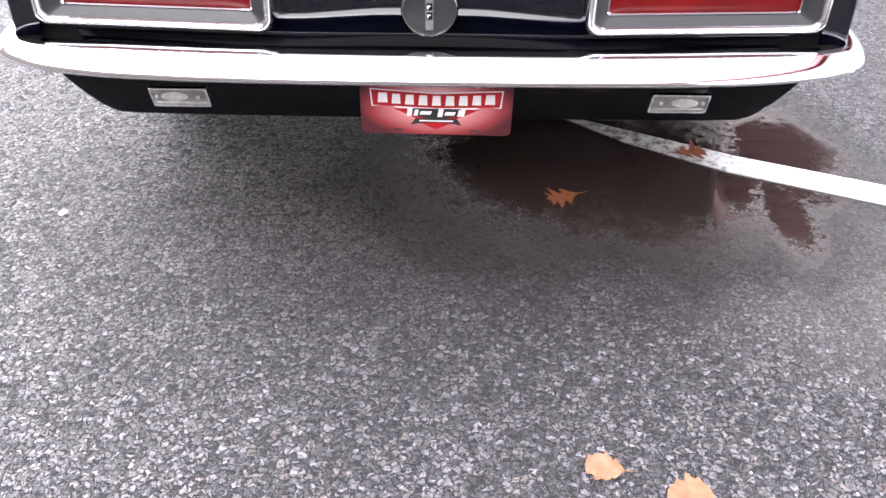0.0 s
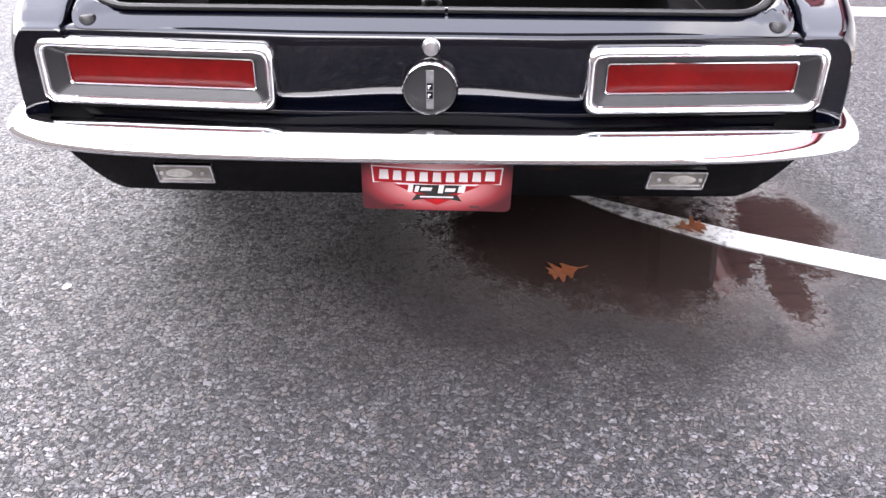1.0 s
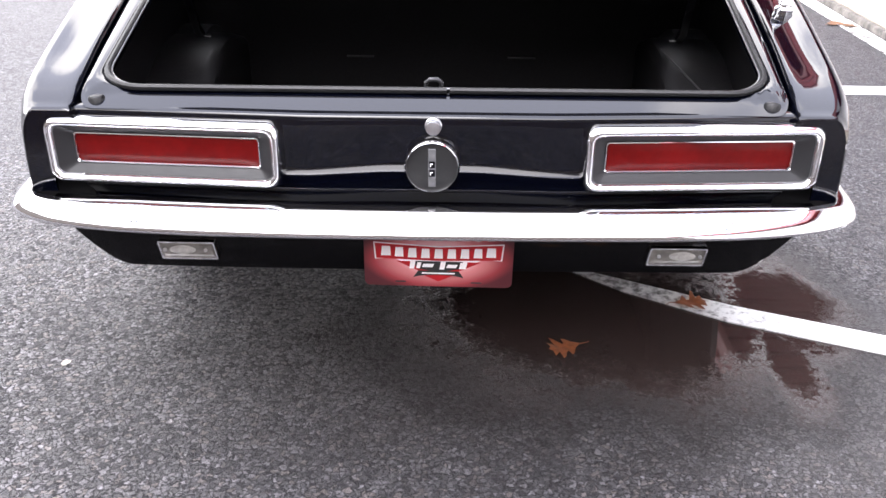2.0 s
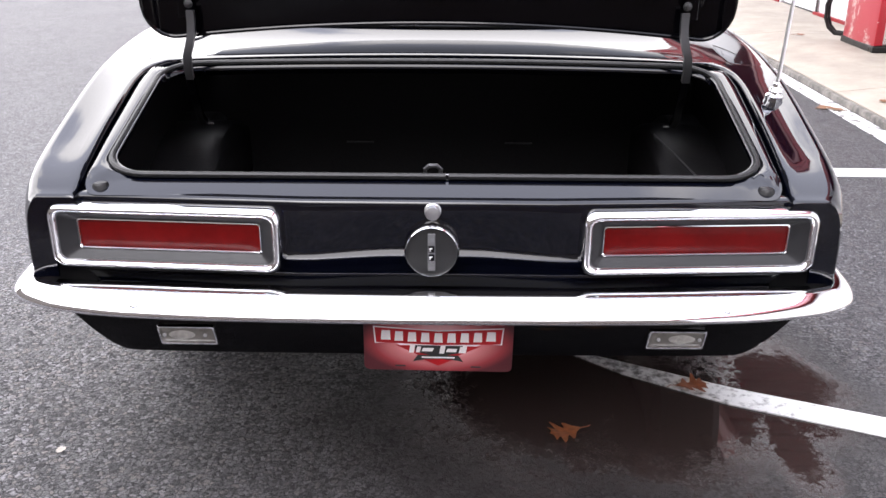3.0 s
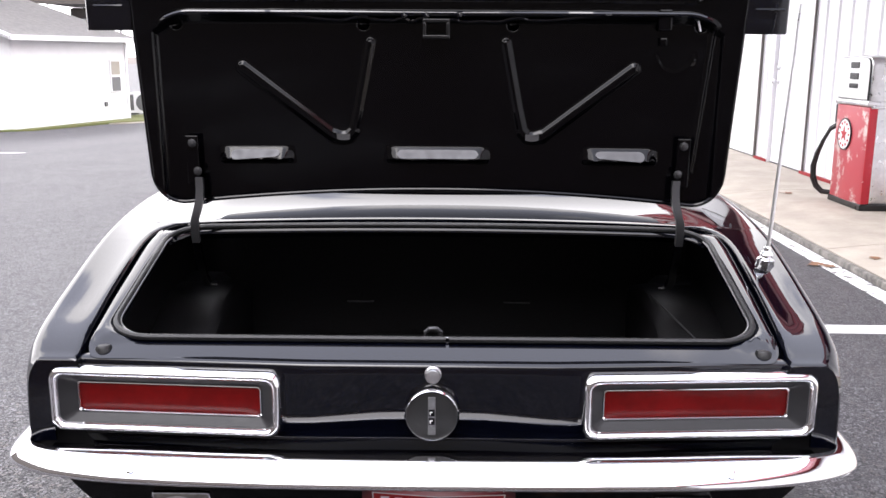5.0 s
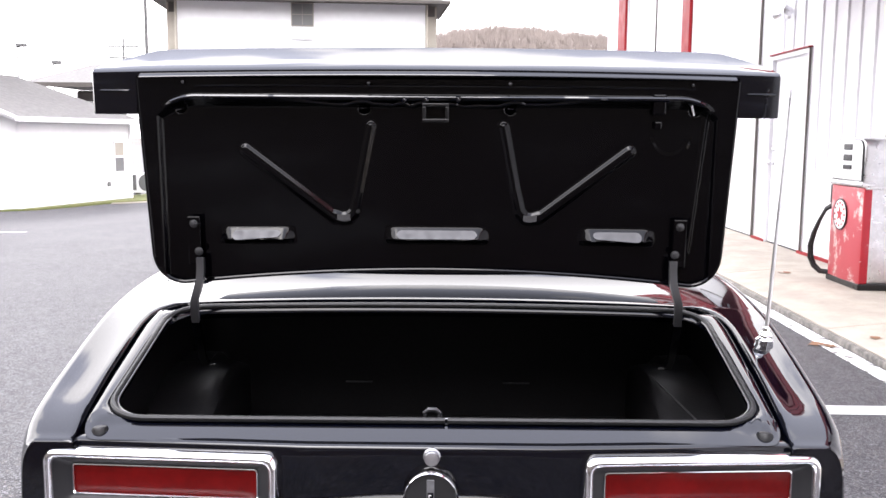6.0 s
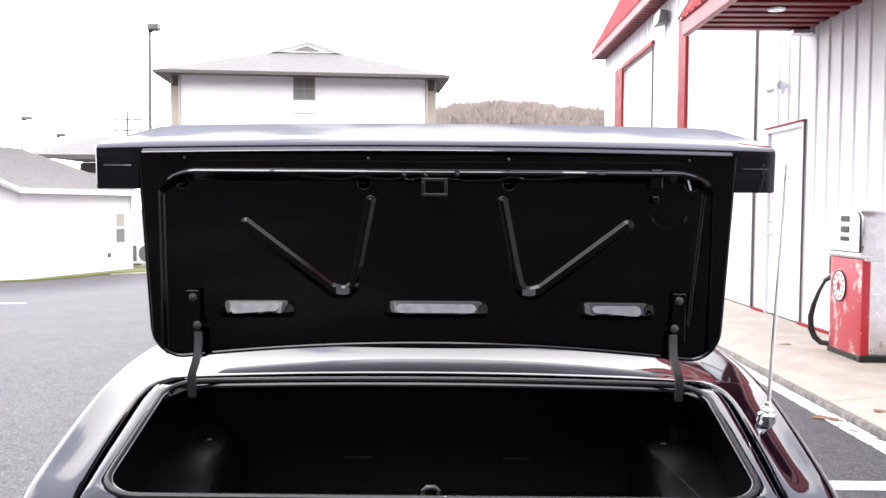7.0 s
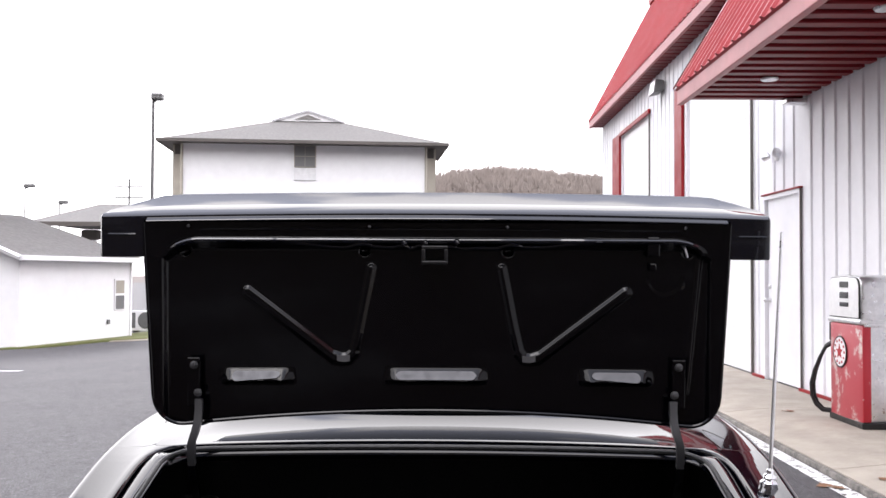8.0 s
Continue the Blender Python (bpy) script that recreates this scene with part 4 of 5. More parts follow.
def build_trunk(car):
    part("trunk_floor", box((0, 0.65, 0.425), (1.54, 1.0, 0.02)), M["trunk_paint"], car, "dark empty trunk with speckled paint")
    part("seat_back_panel", box((0, 1.14, 0.63), (1.56, 0.02, 0.43)), M["trunk_paint"], car)
    part("trunk_side", prism([(0.14, 0.44), (1.15, 0.42), (1.15, 0.80), (0.70, 0.80), (0.10, 0.66)], (-0.785 - 0.008, -0.785 + 0.008), "x"), M["trunk_paint"], car)
    part("trunk_side", prism([(0.14, 0.44), (1.15, 0.42), (1.15, 0.80), (0.70, 0.80), (0.10, 0.66)], (0.785 - 0.008, 0.785 + 0.008), "x"), M["trunk_paint"], car)
    part("trunk_rear", box((0, 0.145, 0.56), (1.56, 0.012, 0.27)), M["trunk_paint"], car)
    for s in (-1, 1):
        hump = loft([[(s * (0.80 - 0.20 * k), 0.93 + 0.36 * math.cos(b), 0.42 + d * 0.225 * math.sin(b)) for k, d in ((0, 1), (0.5, 1), (0.8, 0.99), (0.93, 0.96), (0.985, 0.9), (1, 0.8), (1.0, 0.4), (1.0, 0))] for b in np.linspace(0, math.pi, 24)])
        part("wheelhouse", hump, M["trunk_paint"], car, "rounded wheelhouse in the trunk", smooth=True)
        part("seat_clip", box((s * 0.25 - 0.002, 1.122, 0.545), (0.085, 0.012, 0.004), 0.001), M["zinc"], car, "small bright clip on the seat back panel")
        # gooseneck hinges
        neck = ((0.601, 0.596, 1.012), (0.600, 0.594, 0.985), (0.601, 0.590, 0.958), (0.607, 0.584, 0.930), (0.615, 0.584, 0.905), (0.618, 0.592, 0.872), (0.619, 0.604, 0.845), (0.620, 0.622, 0.81), (0.624, 0.660, 0.765), (0.631, 0.70, 0.728), (0.629, 0.73, 0.701))
        def goose(neck):
            rows = []
            for i, (x, y, z) in enumerate(neck):
                d = Vector(neck[min(i + 1, len(neck) - 1)]) - Vector(neck[max(i - 1, 0)])
                n = Vector((0, d.z, -d.y)).normalized() * 0.007
                rows.append([(s * (x + a), y + n.y * b, z + n.z * b) for a, b in ((-0.0095, -1), (-0.007, -1.25), (0.007, -1.25), (0.0095, -1), (0.0095, 1), (-0.0095, 1))])
            return loft(rows, close_u=True, cap=True)
        part("hinge_arm", goose(neck[:7]), M["hinge_steel"], car, "black gooseneck trunk hinge", smooth=True)
        # rest of the same arm, coloured black for the shade inside the trunk
        part("hinge_arm_shaded", goose(neck[6:]), M["black_under"], car, smooth=True)
        part("hinge_tab", box((s * 0.622, 0.735, 0.697), (0.032, 0.010, 0.005), 0.002), M["zinc"], car)
    rod = [(0.60, 0.80, 0.66), (0.70, 0.50, 0.58), (0.74, 0.25, 0.50)]
    part("cable", tube(rod, 0.0025, 6), M["zinc"], car, "thin cable along the trunk side", smooth=True)
    lat = tube([(-0.016, 0.155, 0.735), (-0.016, 0.155, 0.748), (-0.008, 0.155, 0.755), (0.008, 0.155, 0.755), (0.016, 0.155, 0.748), (0.016, 0.155, 0.735)], 0.005, 8)
    part("striker", lat, M["zinc"], car, "steel trunk striker loop", smooth=True)


def build_lid(car):
    """The open lid stands nearly upright: local x across, y towards the front of the car, z up the lid."""
    LEAN = 3.5
    zc = 1.2
    lid = None
    def half(z):
        return 0.721 + 0.024 * (z - 0.95) / 0.5
    def bow(x):
        return 0.045 * (1 - (x / 0.74) ** 2)
    # outline of the panel, rounded at the lower corners
    nx, nz = 480, 190
    def low(x):
        a = abs(x) / half(1.2)
        edge = 0.936 + 0.041 * (1 - a ** 2)
        if a > 0.89:
            edge += 0.085 * (1 - math.sqrt(max(0, 1 - (min(1.0, (a - 0.89) / 0.11)) ** 2)))
        return edge
    def seg(px, pz, a, b):
        ax, az, bx, bz = *a, *b
        t = max(0, min(1, ((px - ax) * (bx - ax) + (pz - az) * (bz - az)) / ((bx - ax) ** 2 + (bz - az) ** 2)))
        return math.hypot(px - ax - t * (bx - ax), pz - az - t * (bz - az))
    def dome(d, r):
        return max(0, 1 - (d / r) ** 2)
    def step(v, a, b):
        v = max(0, min(1, (v - a) / (b - a)))
        return v * v * (3 - 2 * v)
    def fold(v):
        """A crease: rises gently from above, breaks off sharply below."""
        return max(0, (0.0105 - v) / 0.0095) if v > 0.001 else max(0, (v + 0.004) / 0.005)
    def relief(x, z):
        """Depth of the pressed inner panel; minus stands out towards the trunk."""
        a = abs(x)
        h = 0.0
        top = 1.414 - 0.040 * max(0, (a - 0.60) / 0.10) ** 2
        inside = min(step(0.700 - a, 0.0, 0.012), step(top - z, 0.0, 0.024), 1.0)
        h += 0.016 * inside
        # upper edge of the inner panel: a straight fold and a wavy one that leaves it towards the middle
        h -= 0.0078 * fold(z - top) * step(0.69 - a, 0, 0.03)
        wave = 0.016 * step(0.40 - a, 0, 0.16) - 0.003 * math.sin(x * 31 + 0.6) * step(0.30 - a, 0, 0.1)
        for c, w, v in ((-0.19, 0.03, -0.006), (0.19, 0.03, -0.006), (-0.088, 0.018, -0.006), (-0.04, 0.016, -0.006), (0.07, 0.03, 0.004)):
            wave += v * dome(abs(x - c), w)
        h -= 0.0080 * fold(z - 1.414 + wave) * step(0.44 - a, 0, 0.06)
        rib = 0.0
        for p, q, r in (((0.486, 1.284), (0.262, 1.111), 0.0175), ((0.262, 1.115), (0.245, 1.109), 0.018), ((0.245, 1.109), (0.228, 1.111), 0.018), ((0.228, 1.111), (0.214, 1.125), 0.017), ((0.214, 1.125), (0.201, 1.18), 0.015), ((0.201, 1.18), (0.168, 1.345), 0.0145)):
            rib = max(rib, step(r - seg(a, z, p, q), 0, 0.0125))
        h -= 0.0078 * rib
        # long bosses whose lower lip turns up to the sky
        for cx, w in ((0.0, 0.118), (0.462, 0.080)):
            u = abs(a - cx)
            if u < w + 0.03 and 1.02 < z < 1.11:
                k = step(w + 0.020 - u, 0, 0.034)
                wedge = min(1, max(0, (1.087 - z) / 0.031)) if z > 1.056 else max(0, 1 - (1.056 - z) / 0.012)
                h -= 0.020 * k * wedge
        h -= 0.0012 * dome(abs(math.hypot(a - 0.585, z - 1.32) - 0.045), 0.008) * step(x, -0.2, 0.3) * step(1.33 - z, 0, 0.03)
        h -= 0.006 * dome(seg(x, z, (0.672, 1.385), (0.642, 1.03)), 0.007)
        for cx in (0.185, 0.645):
            h += 0.012 * dome(math.hypot(a - cx, z - 1.39), 0.016)
        return h
    rows = []
    for j in range(nz + 1):
        row = []
        for i in range(nx + 1):
            u = -1 + 2 * i / nx
            x = u * half(1.2)
            z0 = low(x)
            z = z0 + (1.462 - z0) * j / nz
            x = u * half(z)
            row.append((x, relief(x, z) + bow(x) * 0.5, z - zc))
        rows.append(row)
    bm = loft(rows)
    lid = part("trunk_lid", bm, M["black_under"], car, "open black trunk lid with pressed inner panel and rear spoiler", smooth=True, angle=80)
    lid.matrix_basis = pose(0, 0.60, zc, LEAN, 0, 0)
    # outer skin
    rows = []
    for j in range(13):
        row = []
        for i in range(201):
            u = -1 + 2 * i / 200
            x = u * half(1.2)
            z0 = low(x)
            z = z0 + (1.47 - z0) * j / 12
            edge = min(1, min(j, 12 - j, i / 10, (200 - i) / 10) / 1.0)
            row.append((u * half(z) * 1.002, bow(x) * 0.5 + 0.026 + 0.018 * edge, z - zc))
        rows.append(row)
    part("outer_skin", loft(rows), M["black_paint"], lid, "gloss black outer skin", smooth=True, angle=60)
    rim = [(u * half(low(u * half(1.2))), bow(u * 0.73) * 0.5 + 0.004, low(u * half(1.2)) - zc) for u in np.sin(np.linspace(-math.pi / 2, math.pi / 2, 301))]
    left = [(-half(z), 0.004, z - zc) for z in np.linspace(1.46, low(half(1.2)), 10)]
    right = [(half(z), 0.004, z - zc) for z in np.linspace(low(half(1.2)), 1.46, 10)]
    part("rim", tube(left[:-1] + rim + right[1:], 0.005, 8), M["black_under"], lid, smooth=True)
    # rolled edge of the inner panel, and the wavy flange below it
    def bead(name, x0, x1, line, r):
        xs = np.linspace(x0, x1, 121)
        part(name, tube([(x, bow(x) * 0.5 + relief(x, line(x)) - r * 0.5, line(x) - zc) for x in xs], r, 10), M["black_paint"], lid, smooth=True)
    bead("panel_hem", -0.66, 0.66, lambda x: 1.4165 - 0.040 * max(0, (abs(x) - 0.60) / 0.10) ** 2, 0.0070)
    def flange(x):
        z = 1.4135 - 0.0125 * step(0.40 - abs(x), 0, 0.16) + 0.0022 * math.sin(x * 31 + 0.6) * step(0.30 - abs(x), 0, 0.1)
        for c, w, v in ((-0.19, 0.03, 0.006), (0.19, 0.03, 0.006), (-0.088, 0.018, 0.006), (-0.04, 0.016, 0.006), (0.07, 0.03, -0.004)):
            z += v * dome(abs(x - c), w)
        return z
    bead("panel_flange", -0.42, 0.42, flange, 0.0058)
    bead("panel_crease", -0.60, 0.64, lambda x: 1.440 + 0.006 * (1 - (x / 0.75) ** 2), 0.0028)
    # spoiler: a wedge across the back edge whose rear face now looks up
    stations = []
    for x in (-0.856, -0.852, -0.80, -0.748, -0.744, *np.linspace(-0.70, 0.70, 21), 0.744, 0.748, 0.80, 0.842, 0.846):
        a = abs(x)
        peak = 1.0 - 0.0 if a < 0.735 else max(0.0, 1 - (a - 0.735) / 0.115)
        top = 0.008 + 0.160 * (0.35 + 0.65 * peak)
        mid = 0.012 * (1 - (x / 0.85) ** 2)
        zt = 1.480 + 0.052 * (0.25 + 0.75 * peak) + mid
        zb = 1.372 if a > 0.746 else 1.468
        e = 0.004 if x in (-0.856, 0.846) else 0.0
        stations.append([(x, 0.0 + e, zb - zc + e), (x, 0.0 + e, 1.474 + mid - zc - e), (x, 0.010, 1.482 + mid - zc - e), (x, top * 0.56, (1.482 + mid) * 0.66 + zt * 0.34 - zc - e), (x, top * 0.60, (1.482 + mid) * 0.62 + zt * 0.38 - zc - e), (x, top, zt - zc - e), (x, top + 0.012, zt - 0.008 - zc), (x, 0.07, 1.44 - zc), (x, 0.05, zb + 0.005 - zc + e)])
    part("spoiler", loft(stations, close_u=True, cap=True), M["black_paint"], lid, "gloss black rear spoiler", smooth=True, angle=40)
    lip = []
    for x in np.linspace(-0.735, 0.735, 31):
        mid = 0.012 * (1 - (x / 0.85) ** 2) - zc - 0.001
        lip.append([(x, 0.004, 1.4735 + mid), (x, -0.0095, 1.4635 + mid), (x, -0.0108, 1.4615 + mid), (x, -0.0100, 1.4595 + mid), (x, 0.004, 1.457 + mid)])
    part("spoiler_lip", loft(lip, close_u=True, cap=True), M["black_paint"], lid)
    for s in (-1, 1):
        crease = [(0.004, 1.436 - zc), (-0.004, 1.430 - zc), (0.004, 1.424 - zc)]
        part("spoiler_crease", prism(crease, (min(s * 0.765, s * 0.835), max(s * 0.765, s * 0.835)), "x"), M["black_paint"], lid)
    # latch, hinge plates, bolts
    lat = bmesh.new()
    for c, s in (((-0.004, -0.010, 1.400), (0.066, 0.034, 0.009)), ((-0.004, -0.010, 1.362), (0.066, 0.034, 0.009)), ((-0.0325, -0.010, 1.381), (0.009, 0.034, 0.030)), ((0.0245, -0.010, 1.381), (0.009, 0.034, 0.030))):
        add_box(lat, (c[0], c[1] + 0.012, c[2] - zc), s, 0.002)
    part("latch", lat, M["satin_black"], lid, "black latch box")
    for x, z in ((-0.082, 1.411), (-0.028, 1.411), (0.052, 1.413)):
        part("bolt", lathe([(0.009, 0), (0.0085, 0.006), (0.006, 0.010), (0.0, 0.012)], 12, pose(x, 0.008, z - zc, 90, 0, 0)), M["black_paint"], lid, smooth=True)
    # bare metal seen in the long pressings
    for cx, w, tilt in ((0.0, 0.104, 0.0), (-0.462, 0.062, 0.004), (0.462, 0.062, -0.004)):
        rows = []
        for v in np.linspace(1, -1, 6):
            row = []
            for u in np.linspace(-1, 1, 33):
                e = max(0, (abs(u) * w - (w - 0.014)) / 0.014)
                z = 1.0690 + v * 0.0104 * math.sqrt(max(0.02, 1 - e * e)) + tilt * u * (1 - v) * 0.5
                row.append((cx + u * w, bow(cx + u * w) * 0.5 + 0.016 - (1.087 - z) * 0.645 - 0.0030, z - zc))
            rows.append(row)
        part("access_slot", loft(rows), M["zinc"], lid, "slot showing dull bare metal", smooth=True)
    for s in (-1, 1):
        part("brace_tip", loft([[(s * x, bow(0.24) * 0.5 + 0.0075 - (1.124 - z) * 0.18, z - zc - 0.003 * math.cos((x - 0.238) * 90)) for x in np.linspace(0.222, 0.256, 7)] for z in (1.122, 1.116, 1.110, 1.106)]), M["zinc"], lid, "dull metal patch at the brace corner", smooth=True)
    for s in (-1, 1):
        part("hinge_plate", box((s * 0.617, -0.002, 1.055 - zc), (0.034, 0.012, 0.125), 0.003), M["black_under"], lid, "black hinge plate")
        for x, z in ((s * 0.615, 1.099), (s * 0.605, 1.028)):
            part("bolt", lathe([(0.011, 0), (0.011, 0.002), (0.0075, 0.003), (0.0075, 0.008), (0.003, 0.009)], 8, pose(x, -0.011, z - zc, 90, 0, 0)), M["zinc"], lid, "zinc hinge bolt")
    for x in (-0.63, -0.17, 0.18, 0.63):
        part("rivet", lathe([(0.004, 0), (0.004, 0.003), (0.0, 0.004)], 8, pose(x, 0.0, 1.452 - zc, 90, 0, 0)), M["zinc"], lid)
    part("clip", box((0.551, 0.006, 1.404 - zc), (0.034, 0.016, 0.052), 0.005), M["black_under"], lid)
    part("clip", box((0.551, 0.010, 1.352 - zc), (0.018, 0.01, 0.02), 0.003), M["black_under"], lid)
    part("hook", tube([(0.625, 0.01, 1.408 - zc), (0.628, -0.008, 1.400 - zc), (0.634, -0.008, 1.378 - zc)], 0.003, 8), M["steel"], lid, "small bright hook", smooth=True)


def build_tail_light(car, s):
    """Bezel, recess and lens on one side (s = 1 or -1)."""
    def at(u, d, z):
        return (s * u, panel_y(u) + d, z)
    def loop(inset, d, r):
        return [at(u, d, z) for u, z in round_rect(0.300 + inset, 0.560 + inset, 0.780 - inset, 0.7005 - inset, r, 6)]
    root = part("tail_light", loft([loop(0, 0.002, 0.027), loop(0.0, -0.010, 0.027), loop(0.0015, -0.019, 0.0265), loop(0.005, -0.0265, 0.025), loop(0.0095, -0.0305, 0.023), loop(0.013, -0.0300, 0.021), loop(0.017, -0.0265, 0.018), loop(0.0203, -0.0200, 0.016), loop(0.0208, -0.012, 0.016)], close_u=True), M["chrome"], car, "tail light with chrome bezel, grey recess and red lens", smooth=True, angle=60)
    lens = [at(u, -0.004, z) for u, z in round_rect(0.345, 0.601, 0.722, 0.6635, 0.007, 6)]
    part("recess", loft([loop(0.0203, -0.0185, 0.016), lens], close_u=True), M["bezel_grey"], root, "grey painted recess", smooth=True, angle=30)
    edge = [[at(u, d, z) for u, z in round_rect(0.345 + i, 0.601 + i, 0.722 - i, 0.6635 - i, 0.007, 6)] for i, d in ((-0.0015, -0.0045), (-0.001, -0.008), (0.001, -0.009), (0.0025, -0.006))]
    part("lens_trim", loft(edge, close_u=True), M["chrome"], root, "thin chrome lens trim", smooth=True)
    rows = []
    for v in np.linspace(0, 1, 7):
        rows.append([at(0.3465 + 0.374 * t, -0.004 - 0.004 * math.sin(math.pi * v) ** 0.5 * min(1, min(t, 1 - t) / 0.05), 0.6025 + 0.0595 * v) for t in np.linspace(0, 1, 30)])
    part("lens", loft(rows), M["red_lens"], root, "ribbed red plastic lens", smooth=True)


def build_reverse_light(car, s):
    y = 0.016
    def loop(i, d, lean=0.011):
        return [(s * (x + 0.0 + lean * (0.46 - z) / 0.06 * -1), y + d, z) for x, z in round_rect(0.449 + i, 0.4095 + i, 0.568 - i, 0.4515 - i, 0.004, 3)]
    root = part("reverse_light", loft([loop(0, 0.012), loop(0, -0.006), loop(0.0012, -0.0085), loop(0.0040, -0.0085), loop(0.0056, -0.002)], close_u=True), M["chrome"], car, "small reversing light with chrome frame and clear lens", smooth=True)
    part("lens", loft([loop(0.0054, -0.002), loop(0.0075, -0.004), loop(0.013, -0.0046)], close_u=True, cap=True), M["clear_lens"], root, "clear ribbed lens", smooth=True)
    dish = lathe([(0.0105, 0.0), (0.0085, 0.0014), (0.005, 0.0022), (0.0, 0.0025)], 28, pose(s * 0.515, y - 0.0044, 0.4308, 90, 0, 0) @ Matrix.Diagonal((2.7, 0.95, 1.0, 1.0)))
    part("lamp_insert", dish, M["lamp_white"], root, "bright lamp reflector", smooth=True)
    for dx in (-0.042, 0.042):
        part("lens_screw", lathe([(0.004, 0), (0.004, 0.002), (0.0, 0.003)], 8, pose(s * (0.509 + dx), y - 0.0052, 0.4308, 90, 0, 0)), M["steel"], root)


def build_bumper(car):
    plan = ((0.0, -0.092), (0.12, -0.0915), (0.25, -0.090), (0.40, -0.086), (0.52, -0.079), (0.62, -0.070), (0.70, -0.058), (0.76, -0.044), (0.805, -0.024), (0.840, 0.002), (0.858, 0.036), (0.868, 0.08), (0.874, 0.14), (0.880, 0.22), (0.884, 0.30))
    # the plan's bends eased into one smooth sweep
    ease = []
    for i in range(len(plan) - 1):
        p0, p1, p2, p3 = (Vector(plan[k]) if k >= 0 else Vector((-plan[-k][0], plan[-k][1])) for k in (i - 1, i, i + 1, min(i + 2, len(plan) - 1)))
        for f in (0, 0.25, 0.5, 0.75):
            ease.append(0.5 * (2 * p1 + (p2 - p0) * f + (2 * p0 - 5 * p1 + 4 * p2 - p3) * f ** 2 + (3 * p1 - p0 - 3 * p2 + p3) * f ** 3))
    ease.append(Vector(plan[-1]))
    pts = [Vector((-p.x, p.y)) for p in reversed(ease[1:])] + ease
    prof = ((-0.074, -0.018), (-0.0740, 0.0005), (-0.0732, 0.0018), (-0.071, 0.0025), (-0.064, 0.0029), (-0.056, 0.0032), (-0.0485, 0.0033), (-0.0450, 0.0031), (-0.0425, 0.0024), (-0.036, 0.0002), (-0.030, -0.0022), (-0.022, -0.0058), (-0.014, -0.0100), (-0.007, -0.0145), (-0.001, -0.0200), (0.003, -0.0262), (0.005, -0.031), (0.004, -0.035), (0.000, -0.038), (-0.009, -0.0405), (-0.030, -0.044), (-0.074, -0.044))
    rows = []
    for i, (x, y) in enumerate(pts):
        t = (pts[min(len(pts) - 1, i + 1)] - pts[max(0, i - 1)]).normalized()
        n = Vector((t.y, -t.x))
        # towards the wrapped ends the flat top narrows and the face grows lower
        end = min(1.0, max(0.0, (abs(x) - 0.58) / 0.28))
        end = end * end * (3 - 2 * end)
        rows.append([(x + n.x * v, y + n.y * v, 0.548 + z * (1 - 0.14 * end)) for v, z in ((o * (1 - 0.42 * end), z) for o, z in prof)])
    bm = loft(rows, close_u=True, cap=True)
    bump = part("rear_bumper", bm, M["chrome"], car, "chrome rear bumper with wrapped ends, reflecting sky", smooth=True, angle=75)
    for s in (-1, 1):
        part("bumper_bolt", lathe([(0.0095, 0), (0.009, 0.0012), (0.005, 0.0026), (0.0, 0.003)], 20, pose(s * 0.577, -0.0675, 0.5388, 46, 0, s * 5)), M["chrome"], bump, "round chrome bumper bolt", smooth=True)
    for s in (-1, 1):
        part("corner_filler", box((s * 0.765, 0.085, 0.530), (0.13, 0.012, 0.12), 0.004), M["satin_black"], car)
    part("bumper_bracket", box((0, -0.005, 0.500), (1.2, 0.06, 0.03), 0.01), M["satin_black"], car)


def build_cap(car):
    m = pose(0, 0.048, 0.613, 90, 0, 0)
    cap = part("fuel_cap", lathe([(0.055, 0), (0.056, 0.012), (0.0545, 0.020), (0.052, 0.023), (0.0505, 0.021), (0.0497, 0.016)], 48, m), M["chrome"], car, "round fuel cap with chrome rim and black centre", smooth=True)
    part("cap_centre", lathe([(0.0497, 0.013), (0.0497, 0.017), (0.030, 0.020), (0.0, 0.021)], 48, m), M["rubber"], cap, "dull black centre", smooth=True)
    part("cap_bar", box((0, 0.026, 0.613), (0.015, 0.005, 0.080), 0.0015), M["cap_grey"], cap, "grey centre bar")
    for z in (0.621, 0.603):
        part("cap_badge", box((0, 0.023, z), (0.0115, 0.003, 0.0135), 0.0005), M["black_paint"], cap, "small black badge square")
        part("badge_bar", box((-0.001, 0.0212, z + 0.002), (0.006, 0.001, 0.0016)), M["plate_white"], cap)
        part("badge_bar", box((-0.0028, 0.0212, z - 0.001), (0.0016, 0.001, 0.006)), M["plate_white"], cap)
    for z in (0.612, 0.594):
        part("cap_rule", box((0, 0.0231, z), (0.014, 0.003, 0.0016)), M["chrome"], cap)
    part("trunk_lock", lathe([(0.017, 0), (0.017, 0.006), (0.0150, 0.008), (0.0150, 0.018), (0.0135, 0.022), (0.0, 0.023)], 32, pose(0.002, 0.046, 0.695, 90, 0, 0)), M["steel"], car, "round bright trunk lock cover", smooth=True)


